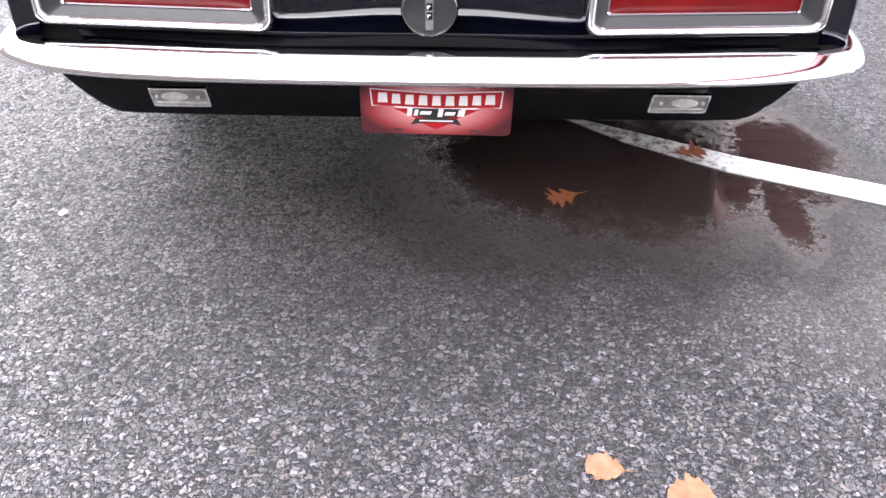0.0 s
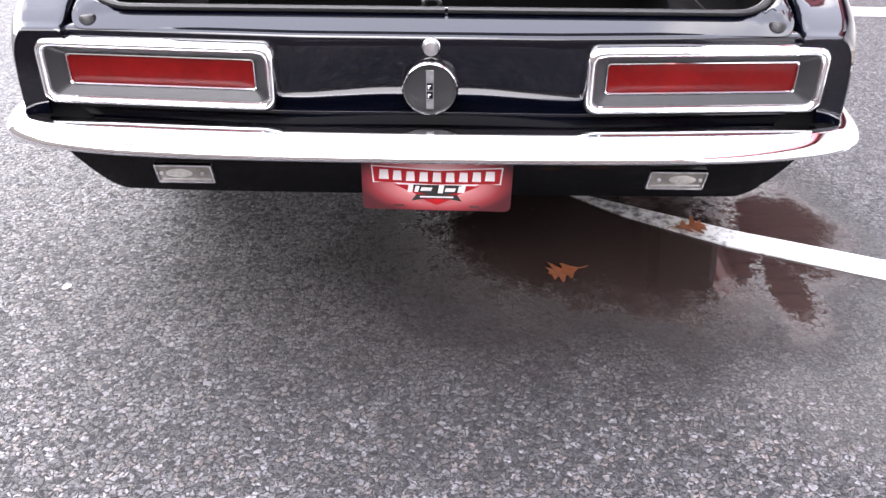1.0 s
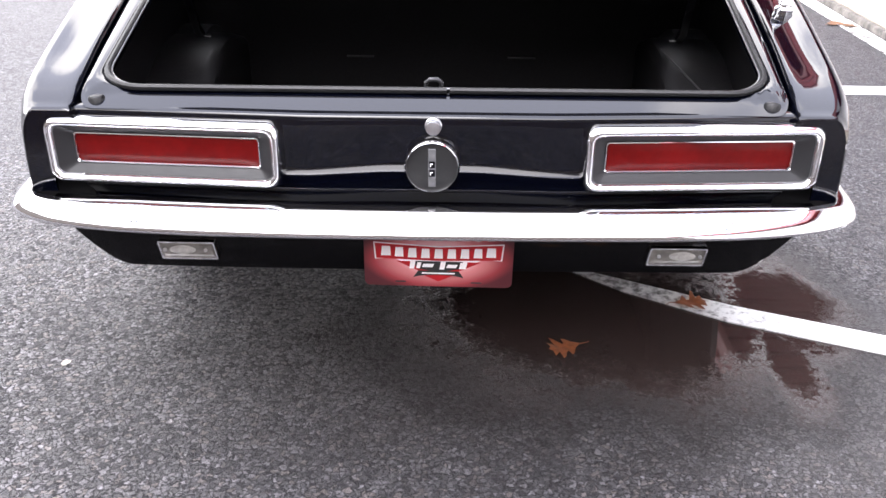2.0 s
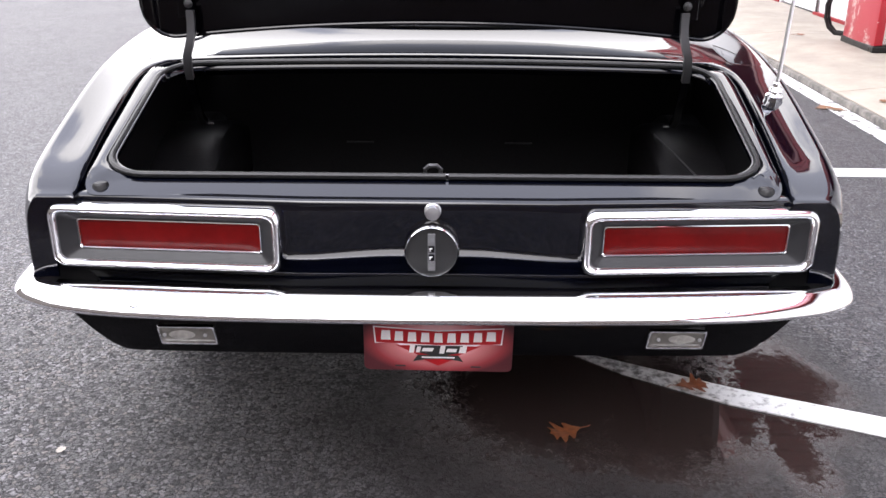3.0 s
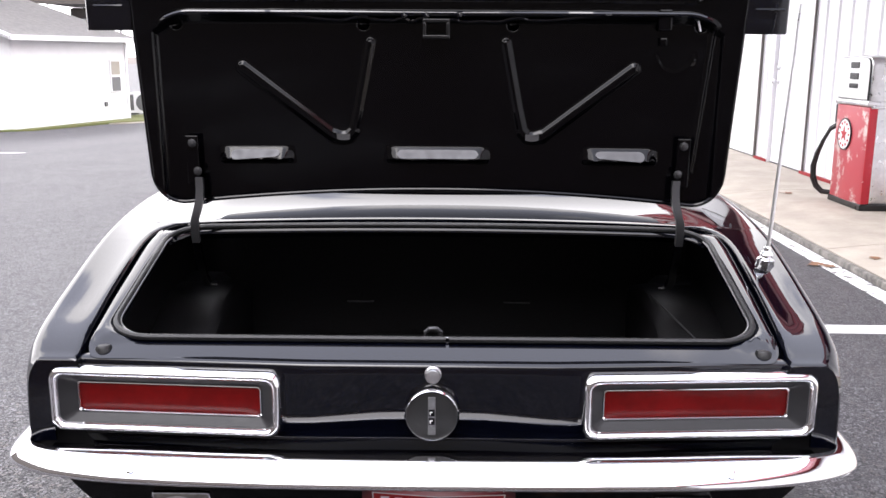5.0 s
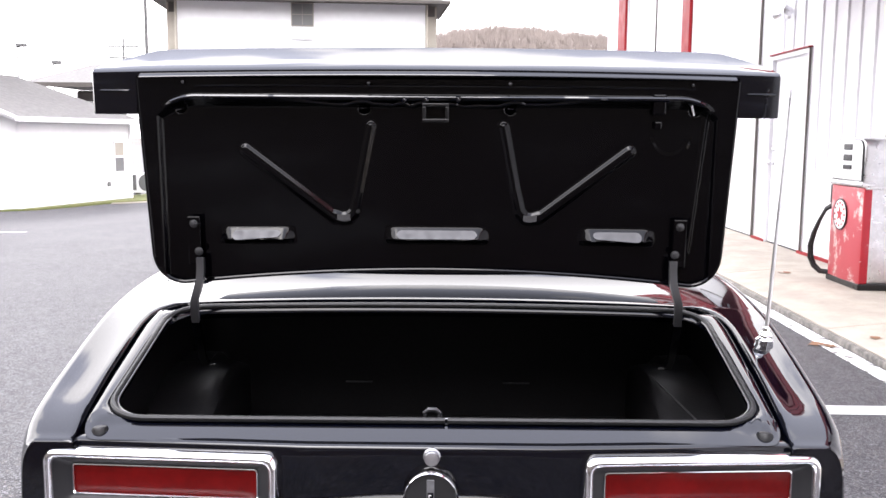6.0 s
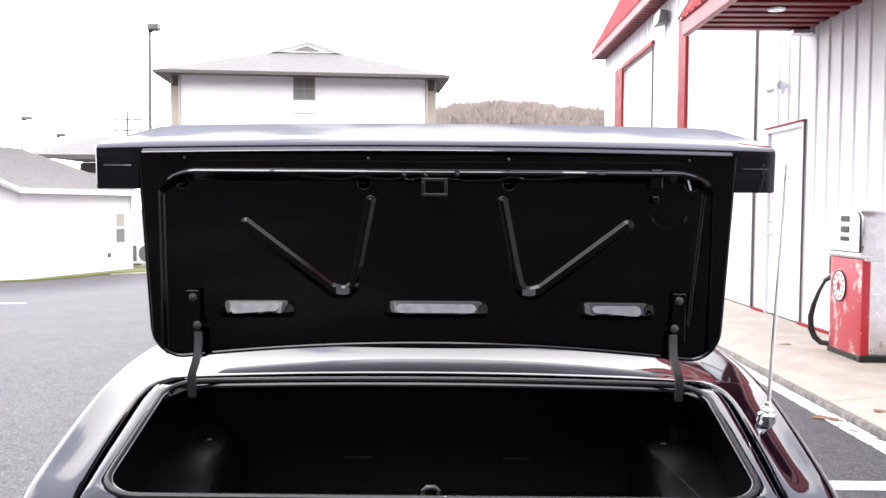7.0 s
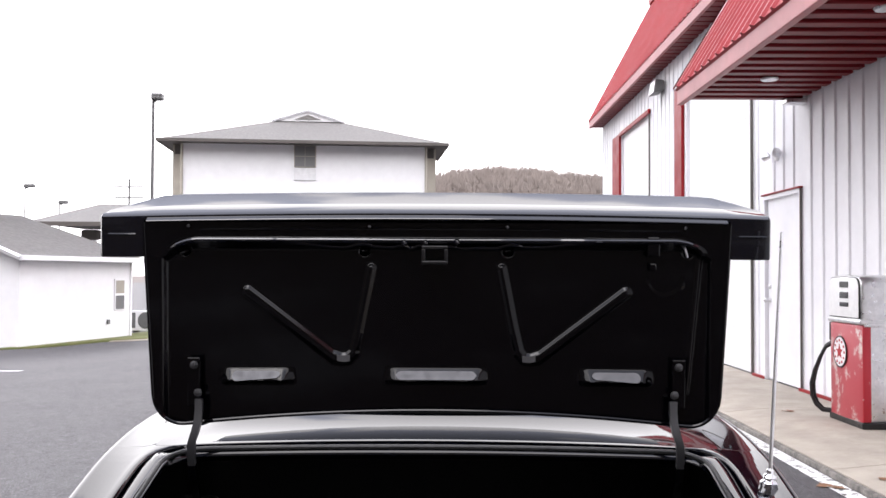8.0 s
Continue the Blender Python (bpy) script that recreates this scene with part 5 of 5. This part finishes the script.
def build_plate(car):
    """Dealer plate under the bumper; its emblem is plain shapes."""
    root = part("licence_plate", prism(round_rect(-0.1525, 0, 0.1525, 0.152, 0.012), (0.0, 0.002), "y"), M["plate_red"], car, "dark red dealer plate with a white and red emblem")
    root.matrix_basis = pose(0.014, 0.0, 0.359, 6, 0.7, 0)
    def flat(name, pts, d, m, label=""):
        pts = [(u, v + (0.011 if name != "plate_slot" else 0.0)) for u, v in pts]
        return part(name, prism(pts, (-0.0008 - d * 0.0006, -0.0002 - d * 0.0006), "y"), M[m], root, label)
    flat("emblem_border", [(-0.133, 0.097), (0.0, 0.089), (0.133, 0.097), (0.130, 0.056), (0.090, 0.059), (0.0, 0.006), (-0.090, 0.059), (-0.130, 0.056)], 2, "plate_white")
    flat("emblem_banner", [(-0.130, 0.0945), (0.0, 0.0865), (0.130, 0.0945), (0.127, 0.0585), (0.0, 0.054), (-0.127, 0.0585)], 3, "plate_bright", "bright red banner")
    for k in range(9):
        x = -0.107 + 0.0268 * k
        z = 0.0715 + 0.006 * (x / 0.12) ** 2
        w = 0.0075 if k not in (0, 8) else 0.0085
        flat("banner_bar", [(x - w - 0.002, z - 0.011), (x + w + 0.001, z - 0.011), (x + w, z + 0.0115), (x - w, z + 0.0115)], 4, "plate_white")
    flat("emblem_wing", [(-0.086, 0.052), (-0.060, 0.052), (0.0, 0.020), (0.060, 0.052), (0.086, 0.052), (0.0, 0.008)], 3, "plate_bright")
    flat("emblem_field", [(-0.050, 0.053), (0.050, 0.053), (0.046, 0.036), (0.0, 0.026), (-0.046, 0.036)], 4, "plate_black", "black field with white strokes")
    for x0, x1, z0, z1 in ((-0.060, -0.050, 0.035, 0.056), (-0.046, -0.038, 0.036, 0.050), (-0.034, -0.012, 0.039, 0.047), (0.002, 0.012, 0.034, 0.053), (0.016, 0.036, 0.038, 0.046), (0.042, 0.056, 0.036, 0.051)):
        flat("field_stroke", [(x0, z0), (x1, z0), (x1 + 0.003, z1), (x0 + 0.003, z1)], 5, "plate_white")
    flat("emblem_ribbon", [(-0.042, 0.030), (0.042, 0.030), (0.052, 0.014), (0.038, 0.018), (0.0, 0.022), (-0.038, 0.018), (-0.052, 0.014)], 6, "plate_black", "dark ribbon")
    flat("ribbon_bar", [(-0.034, 0.0265), (0.034, 0.0265), (0.034, 0.0235), (-0.034, 0.0235)], 7, "plate_white")
    flat("emblem_shield", [(-0.030, 0.020), (0.030, 0.020), (0.0, 0.005)], 7, "plate_bright", "small red shield")
    for x in (-0.078, 0.078):
        flat("plate_slot", round_rect(x - 0.011, 0.010, x + 0.011, 0.0135, 0.0017, 3), 2, "plate_black")
    for x in (-0.080, 0.080):
        part("plate_bolt", lathe([(0.0055, 0), (0.0055, 0.002), (0.003, 0.004), (0.0, 0.0045)], 12, pose(x, -0.001, 0.119, 90, 0, 0)), M["steel"], root, "bright plate bolt", smooth=True)


def build_antenna(car):
    x, y, z = 0.802, 0.485, 0.834
    ant = part("antenna", lathe([(0.019, -0.012), (0.021, 0.002), (0.018, 0.006), (0.013, 0.009), (0.016, 0.014), (0.014, 0.020), (0.009, 0.024), (0.0085, 0.032), (0.006, 0.035), (0.0, 0.036)], 24, pose(x, y, z, 0, 6, 0)), M["chrome"], car, "chrome rear fender antenna", smooth=True)
    part("mast", tube([(x + 0.004, y, z + 0.03), (x + 0.022, y + 0.01, z + 0.30), (x + 0.041, y + 0.02, z + 0.605)], [0.0048, 0.0042, 0.003], 8), M["steel"], ant, "thin steel antenna mast", smooth=True)


car = thing("car", "gloss black vintage coupe with open trunk and chrome rear bumper", "car", -0.012, 0, 0)
build_body(car)
build_trunk(car)
build_lid(car)
build_bumper(car)
for side in (-1, 1):
    build_tail_light(car, side)
    build_reverse_light(car, side)
build_cap(car)
build_plate(car)
build_antenna(car)


# ---- white house ----
def build_house():
    root = thing("white_house", "low white-sided house with grey shingle roof", "house", -11.55, 22.4, -0.82, -16.5)
    # local: x 0 is the seen wall, house lies towards -x; y runs along the wall away from the eye
    L, W, H = 4.84, 7.0, 2.55
    for k in range(16):
        z = k * 0.16
        part("siding_board", prism(((0.0, z), (0.012, z), (0.005, z + 0.165), (0.0, z + 0.165)), (0, L), "y"), M["white_siding"], root)
        part("siding_board", prism(((0.0, z), (-0.012, z), (-0.005, z + 0.165), (0.0, z + 0.165)), (-W, 0.0), "x"), M["white_siding"], root)
    part("wall", box((-W / 2 - 0.02, L / 2 + 0.02, H / 2), (W, L, H)), M["white_siding"], root, "white lap siding walls")
    part("gable", prism(((-W, H), (0, H), (-W / 2, H + 1.3)), (0.0, 0.04), "y"), M["white_siding"], root)
    o = 0.35
    roof = bmesh.new()
    v = [roof.verts.new(p) for p in ((o, -o, H), (o, L + o, H), (-W - o, L + o, H), (-W - o, -o, H), (-W / 2, -o, H + 1.40), (-W / 2, L - 0.9, H + 1.40))]
    for f in ((0, 1, 5, 4), (1, 2, 5), (2, 3, 4, 5)):
        roof.faces.new([v[i] for i in f])
    bmesh.ops.solidify(roof, geom=roof.faces[:], thickness=-0.08)
    part("roof", roof, M["house_shingle"], root, "weathered grey shingle roof")
    part("gutter", box((o + 0.02, L / 2, H - 0.03), (0.10, L + 2 * o, 0.14), 0.01), M["white_siding"], root, "white eave gutter")
    part("rake_board", tube([(o, -o - 0.02, H - 0.02), (-W / 2, -o - 0.02, H + 1.36)], 0.07, 4), M["white_siding"], root)
    win = part("window", box((0.02, 4.22, 1.45), (0.06, 0.50, 0.98), 0.01), M["white_siding"], root, "small white sash window")
    part("pane", box((0.045, 4.22, 1.69), (0.03, 0.40, 0.40)), M["beige"], win)
    part("pane", box((0.045, 4.22, 1.21), (0.03, 0.40, 0.42)), M["window_dark"], win)
    part("corner_board", box((0.02, L - 0.04, H / 2), (0.05, 0.09, H), 0.004), M["white_siding"], root)
    part("vent", box((0.03, 3.7, 0.62), (0.05, 0.12, 0.14), 0.01), M["pole"], root)


build_house()


def build_cooler():
    root = thing("heat_pump_unit", "white outdoor heat pump unit with round fan grille", "air conditioner", -10.05, 28.0, -0.66, -12)
    part("casing", box((0, 0, 0.40), (0.85, 0.32, 0.66), 0.02), M["white_siding"], root, "white metal casing")
    part("fan_grille", lathe([(0.0, 0), (0.26, 0), (0.27, 0.015), (0.24, 0.02), (0.0, 0.02)], 24, pose(0.12, -0.162, 0.41, 90, 0, 0)), M["pole"], root, "grey round fan grille")
    part("side_louver", box((-0.32, -0.163, 0.41), (0.16, 0.01, 0.50)), M["pole"], root)
    for x in (-0.3, 0.3):
        part("foot", box((x, 0, 0.035), (0.06, 0.34, 0.07)), M["pole"], root)


build_cooler()
verge = prism(((-12.2, 21.6), (-11.2, 22.5), (-10.3, 25.0), (-8.6, 27.0), (-5.0, 28.6), (-5, 32), (-9.6, 32), (-10.6, 28.0), (-11.7, 22.6)), (-0.8, -0.69), "z")
tagged(part("grass_verge", verge, M["grass"]), "strip of short green grass beside the white house", "grass", kind="structure")
path = prism(((-10.1, 25.2), (-8.4, 26.9), (-4.8, 28.5), (-4.8, 27.9), (-8.0, 26.5), (-10.1, 25.05)), (-0.8, -0.715), "z")
tagged(part("pavement", path, M["concrete"]), "pale concrete edge beside the grass strip", "pavement", kind="structure")


# ---- hotel ----
def build_hotel():
    root = thing("hotel_building", "three-storey white and beige hotel with grey hipped roof", "building", -7.70, 46.0, -1.83, 6)
    H = 10.05
    part("wall", box((0, 2.3, H / 2), (12.9, 4.6, H)), M["white_siding"], root, "white upper walls")
    for s in (-1, 1):
        part("corner_bay", box((s * 6.73, 2.5, H / 2), (0.56, 3.8, H)), M["beige"], root, "beige corner strip")
        part("downpipe", tube([(s * 6.42, -0.08, 0.2), (s * 6.42, -0.08, H - 0.1)], 0.07, 8), M["beige"], root)
        part("bay_vent", box((s * 6.72, 0.585, H - 0.35), (0.36, 0.05, 0.5)), M["dark_eave"], root)
    for k in range(3):
        z = 8.95 - 3.0 * k
        win = part("window", box((-0.02, -0.02, z + 0.41), (1.16, 0.10, 1.18), 0.02), M["beige"], root, "dark four-pane window with pale frame")
        for dx in (-0.27, 0.27):
            for dz in (-0.28, 0.28):
                part("pane", box((-0.02 + dx, -0.075, z + 0.41 + dz), (0.52, 0.02, 0.53)), M["window_dark"], win)
        part("sill_panel", box((-0.02, -0.03, z - 0.53), (1.14, 0.08, 0.66), 0.01), M["vent_panel"], root, "pale panel below the window")
    o = 0.95
    hw, d = 7.55, 4.6
    bm = bmesh.new()
    gz, gw = H + 1.54, 1.85
    P = [(-hw, -o, H), (hw, -o, H), (hw, d + o, H), (-hw, d + o, H), (-gw, 2.2, gz), (gw, 2.2, gz), (0, 2.2, gz + 0.56), (0, 3.2, gz + 0.56)]
    v = [bm.verts.new(p) for p in P]
    for f in ((0, 1, 5, 4), (1, 2, 7, 6, 5), (2, 3, 7), (3, 0, 4, 6, 7)):
        bm.faces.new([v[i] for i in f])
    bmesh.ops.triangulate(bm, faces=bm.faces[:])
    part("roof", bm, M["shingle"], root, "grey shingle hipped roof")
    part("gablet", prism(((-gw, gz), (gw, gz), (0, gz + 0.56)), (2.08, 2.2), "y"), M["white_siding"], root, "small white gable")
    part("gablet_vent", prism(((-0.72, gz + 0.10), (0.72, gz + 0.10), (0, gz + 0.36)), (2.02, 2.07), "y"), M["shingle"], root)
    for s in (-1, 1):
        part("rake_board", tube([(s * (gw + 0.15), 2.0, gz - 0.02), (0, 2.0, gz + 0.60)], 0.075, 4), M["white_paint"], root, "white gable board")
    part("eave_board", box((0, -o, H - 0.04), (2 * hw, 0.08, 0.16)), M["dark_eave"], root)
    for s in (-1, 1):
        part("eave_board", box((s * hw, d / 2, H - 0.04), (0.08, d + 2 * o, 0.16)), M["dark_eave"], root)
    part("soffit", box((0, d / 2, H - 0.06), (2 * hw - 0.1, d + 2 * o - 0.1, 0.05)), M["dark_eave"], root)


build_hotel()


def build_portico():
    root = thing("portico", "covered drive-through with grey hipped roof on posts", "canopy", -16.47, 42.0, -1.74)
    bm = bmesh.new()
    P = [(-3.1, -2.5, 5.35), (3.3, -2.5, 5.35), (3.3, 4.5, 5.35), (-3.1, 4.5, 5.35), (-1.0, 1.0, 6.45), (1.6, 1.0, 6.45)]
    v = [bm.verts.new(p) for p in P]
    for f in ((0, 1, 5, 4), (1, 2, 5), (2, 3, 4, 5), (3, 0, 4), (3, 2, 1, 0)):
        bm.faces.new([v[i] for i in f])
    part("roof", bm, M["shingle"], root, "grey shingle hipped roof")
    part("eave_board", box((0.1, -2.5, 5.28), (6.4, 0.1, 0.2)), M["dark_eave"], root)
    for x in (-2.4, 2.8):
        for y in (-1.8, 3.8):
            part("post", box((x, y, 2.6), (0.3, 0.3, 5.2), 0.02), M["white_siding"], root, "white square post")
    part("hanging_lamp", box((-1.2, 0.5, 4.9), (0.9, 0.5, 0.5), 0.12), M["dark_eave"], root)


build_portico()


def lamp_post(x, y, z, h, r, arm, name="street_lamp"):
    root = thing(name, "tall grey parking lot lamp post with box head", "street lamp", x, y, z, group="parking lot lamps")
    part("pole", tube([(0, 0, 0), (0, 0, h)], [r, r * 0.7], 10), M["pole"], root, smooth=True)
    part("lamp_head", box((arm * 0.5, 0, h + 0.02), (abs(arm) + 0.1, 0.35, 0.24), 0.05), M["pole"], root, "grey box lamp head")
    part("arm", box((arm * 0.15, 0, h - 0.12), (abs(arm) * 0.4, 0.08, 0.08)), M["pole"], root)


lamp_post(-10.53, 30, -1.0, 8.53, 0.075, 0.30)
lamp_post(-29.3, 60, -1.65, 8.88, 0.06, 0.6)
lamp_post(-26.9, 60, -1.65, 7.75, 0.06, 0.5)
mast = thing("utility_pole", "far utility pole with cross arms", "utility pole", -22.1, 60, -1.65)
part("pole", tube([(0, 0, 0), (0, 0, 9.4)], 0.07, 8), M["pole"], mast)
for z in (8.85, 8.1):
    part("cross_arm", box((0, 0, z), (2.0, 0.1, 0.1)), M["pole"], mast)


# ---- wooded hill ----
def build_hill():
    rnd = random.Random(4)
    rows = []
    for y in np.linspace(230, 420, 20):
        row = []
        for x in np.linspace(-260, 330, 90):
            t = math.sin(math.pi * min(1, (y - 230) / 90) / 2) if y < 320 else 1 - (y - 320) / 300
            crest = (30 + 3.0 * math.sin(x * 0.021 + 1.0) + 1.2 * math.sin(x * 0.09)) * min(1, max(0, (x + 80) / 50))
            row.append((x, y, -3 + (crest + 3) * t))
        rows.append(row)
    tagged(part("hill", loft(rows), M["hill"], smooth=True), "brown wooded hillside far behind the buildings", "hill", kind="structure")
    # added slope behind the eye: never seen, blocks low sky from reflections
    rows = []
    for r in np.linspace(0, 1, 8):
        row = []
        for a in np.linspace(-200, 20, 70):
            c, s = math.cos(radians(a)), math.sin(radians(a))
            d = 42 + 48 * r
            row.append((d * c * 1.3, 4 + d * s, -1.5 + (50 + 3 * math.sin(a * 0.15) + 1.5 * math.sin(a * 0.7)) * math.sin(r * math.pi / 2)))
        rows.append(row)
    tagged(part("hill", loft(rows), M["unseen_woods"], smooth=True), "added brown hillside around the unseen side of the parking lot", "hill", kind="structure")
    verts, faces = [], []
    for k in range(5200):
        x, y = rnd.uniform(-25, 120), rnd.uniform(245, 330)
        t = math.sin(math.pi * min(1, (y - 230) / 90) / 2)
        z = -3 + (30 + 3.0 * math.sin(x * 0.021 + 1.0) + 1.2 * math.sin(x * 0.09) + 3) * t
        h, r = rnd.uniform(3.5, 6.8), rnd.uniform(1.3, 2.4)
        # trunk, then twigs that fan out into a rounded crown
        i = len(verts)
        verts += [(x - 0.12, y, z - 0.5), (x + 0.12, y, z - 0.5), (x, y, z + h * 0.8)]
        faces.append((i, i + 1, i + 2))
        for j in range(26):
            a, up = rnd.uniform(0, math.tau), rnd.uniform(-0.5, 1.0)
            out = math.sqrt(1 - up * up) * r * rnd.uniform(0.6, 1.0)
            tip = (x + out * math.cos(a), y + out * math.sin(a), z + h * 0.6 + up * h * 0.42)
            w = rnd.uniform(0.025, 0.085)
            root_z = z + h * rnd.uniform(0.25, 0.55)
            i = len(verts)
            verts += [(x, y, root_z), ((x + tip[0]) / 2 - w, (y + tip[1]) / 2, (root_z + tip[2]) / 2), tip, ((x + tip[0]) / 2 + w, (y + tip[1]) / 2, (root_z + tip[2]) / 2 + 0.05)]
            faces += [(i, i + 1, i + 2), (i, i + 2, i + 3)]
    me = bpy.data.meshes.new("bare_woods")
    me.from_pydata(verts, [], faces)
    me.materials.append(M["bare_trees"])
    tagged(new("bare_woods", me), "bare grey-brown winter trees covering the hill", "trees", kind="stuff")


build_hill()


# ---- fallen leaves ----
def leaf_mesh(seed, broad=False):
    """A lobed oak leaf, slightly curled, 3 mm thick at most."""
    rnd = random.Random(seed)
    L = 0.075
    lobes = ((0.0, 0.03), (0.10, 0.09), (0.20, 0.16), (0.30, 0.42), (0.37, 0.40), (0.42, 0.17), (0.50, 0.20), (0.60, 0.55), (0.67, 0.50), (0.72, 0.20), (0.80, 0.24), (0.88, 0.34), (0.93, 0.12), (1.04, 0.0))
    if broad:
        lobes = ((0.0, 0.05), (0.06, 0.20), (0.13, 0.30), (0.20, 0.27), (0.28, 0.36), (0.35, 0.43), (0.42, 0.35), (0.50, 0.36), (0.58, 0.44), (0.65, 0.36), (0.74, 0.31), (0.83, 0.30), (0.90, 0.16), (0.97, 0.0))
    top = [(t + rnd.uniform(-0.02, 0.02), w * rnd.uniform(0.85, 1.15)) for t, w in lobes]
    bot = [(t + rnd.uniform(-0.02, 0.02), -w * rnd.uniform(0.85, 1.15)) for t, w in lobes]
    rows = []
    c1, c2 = rnd.uniform(0.1, 0.25), rnd.uniform(0.05, 0.2)
    for (t, w), (u, v) in zip(top, bot):
        row = []
        for k in range(7):
            s = k / 6
            y = v + (w - v) * s
            x = t + (u - t) * (1 - s)
            row.append((L * (x - 0.5 + 0.25 * abs(y)), L * y * 1.05, 0.003 + L * (c1 * y * y + c2 * (x - 0.5) ** 2) + 0.0015 * math.sin(9 * x + 5 * y)))
        rows.append(row)
    bm = loft(rows)
    merge(bm, tube([(-L * 0.5, 0, 0.005), (-L * 0.68, 0.002, 0.006), (-L * 0.82, -0.004, 0.004)], [0.0014, 0.001, 0.0008], 5))
    return bm


for k, (x, y, z, turn, size, m, where) in enumerate((
        (0.325, 0.322, 0.0, 200, 1.15, "leaf", "wet asphalt"), (0.697, 0.555, 0.004, 10, 1.15, "leaf", "the white painted line"),
        (0.312, -0.566, 0.0, 170, 0.95, "leaf_pale", "the asphalt"), (0.452, -0.622, 0.0, 20, 1.1, "leaf_pale", "the asphalt"),
        (2.40, 4.06, 0.0, 30, 1.5, "leaf_pale", "the asphalt beside the curb line"), (2.46, 4.0, 0.004, 130, 1.1, "leaf_pale", "the curb line"),
        (2.75, 4.0, 0.059, 60, 1.1, "leaf_pale", "the sidewalk"), (3.12, 6.6, 0.09, 15, 1.3, "leaf", "the sidewalk"), (-0.93, 0.22, 0.0, 80, 0.35, "leaf_bleached", "the asphalt"))):
    ob = part("oak_leaf", leaf_mesh(k, m != "leaf"), M[m], smooth=True)
    ob.matrix_basis = pose(x, y, z + 0.001, 0, 0, turn) @ Matrix.Scale(size, 4)
    tagged(ob, {"leaf_pale": "tan", "leaf_bleached": "small bleached", "leaf": "orange-brown"}[m] + " lobed oak leaf lying on " + where, "leaf", "fallen leaves")
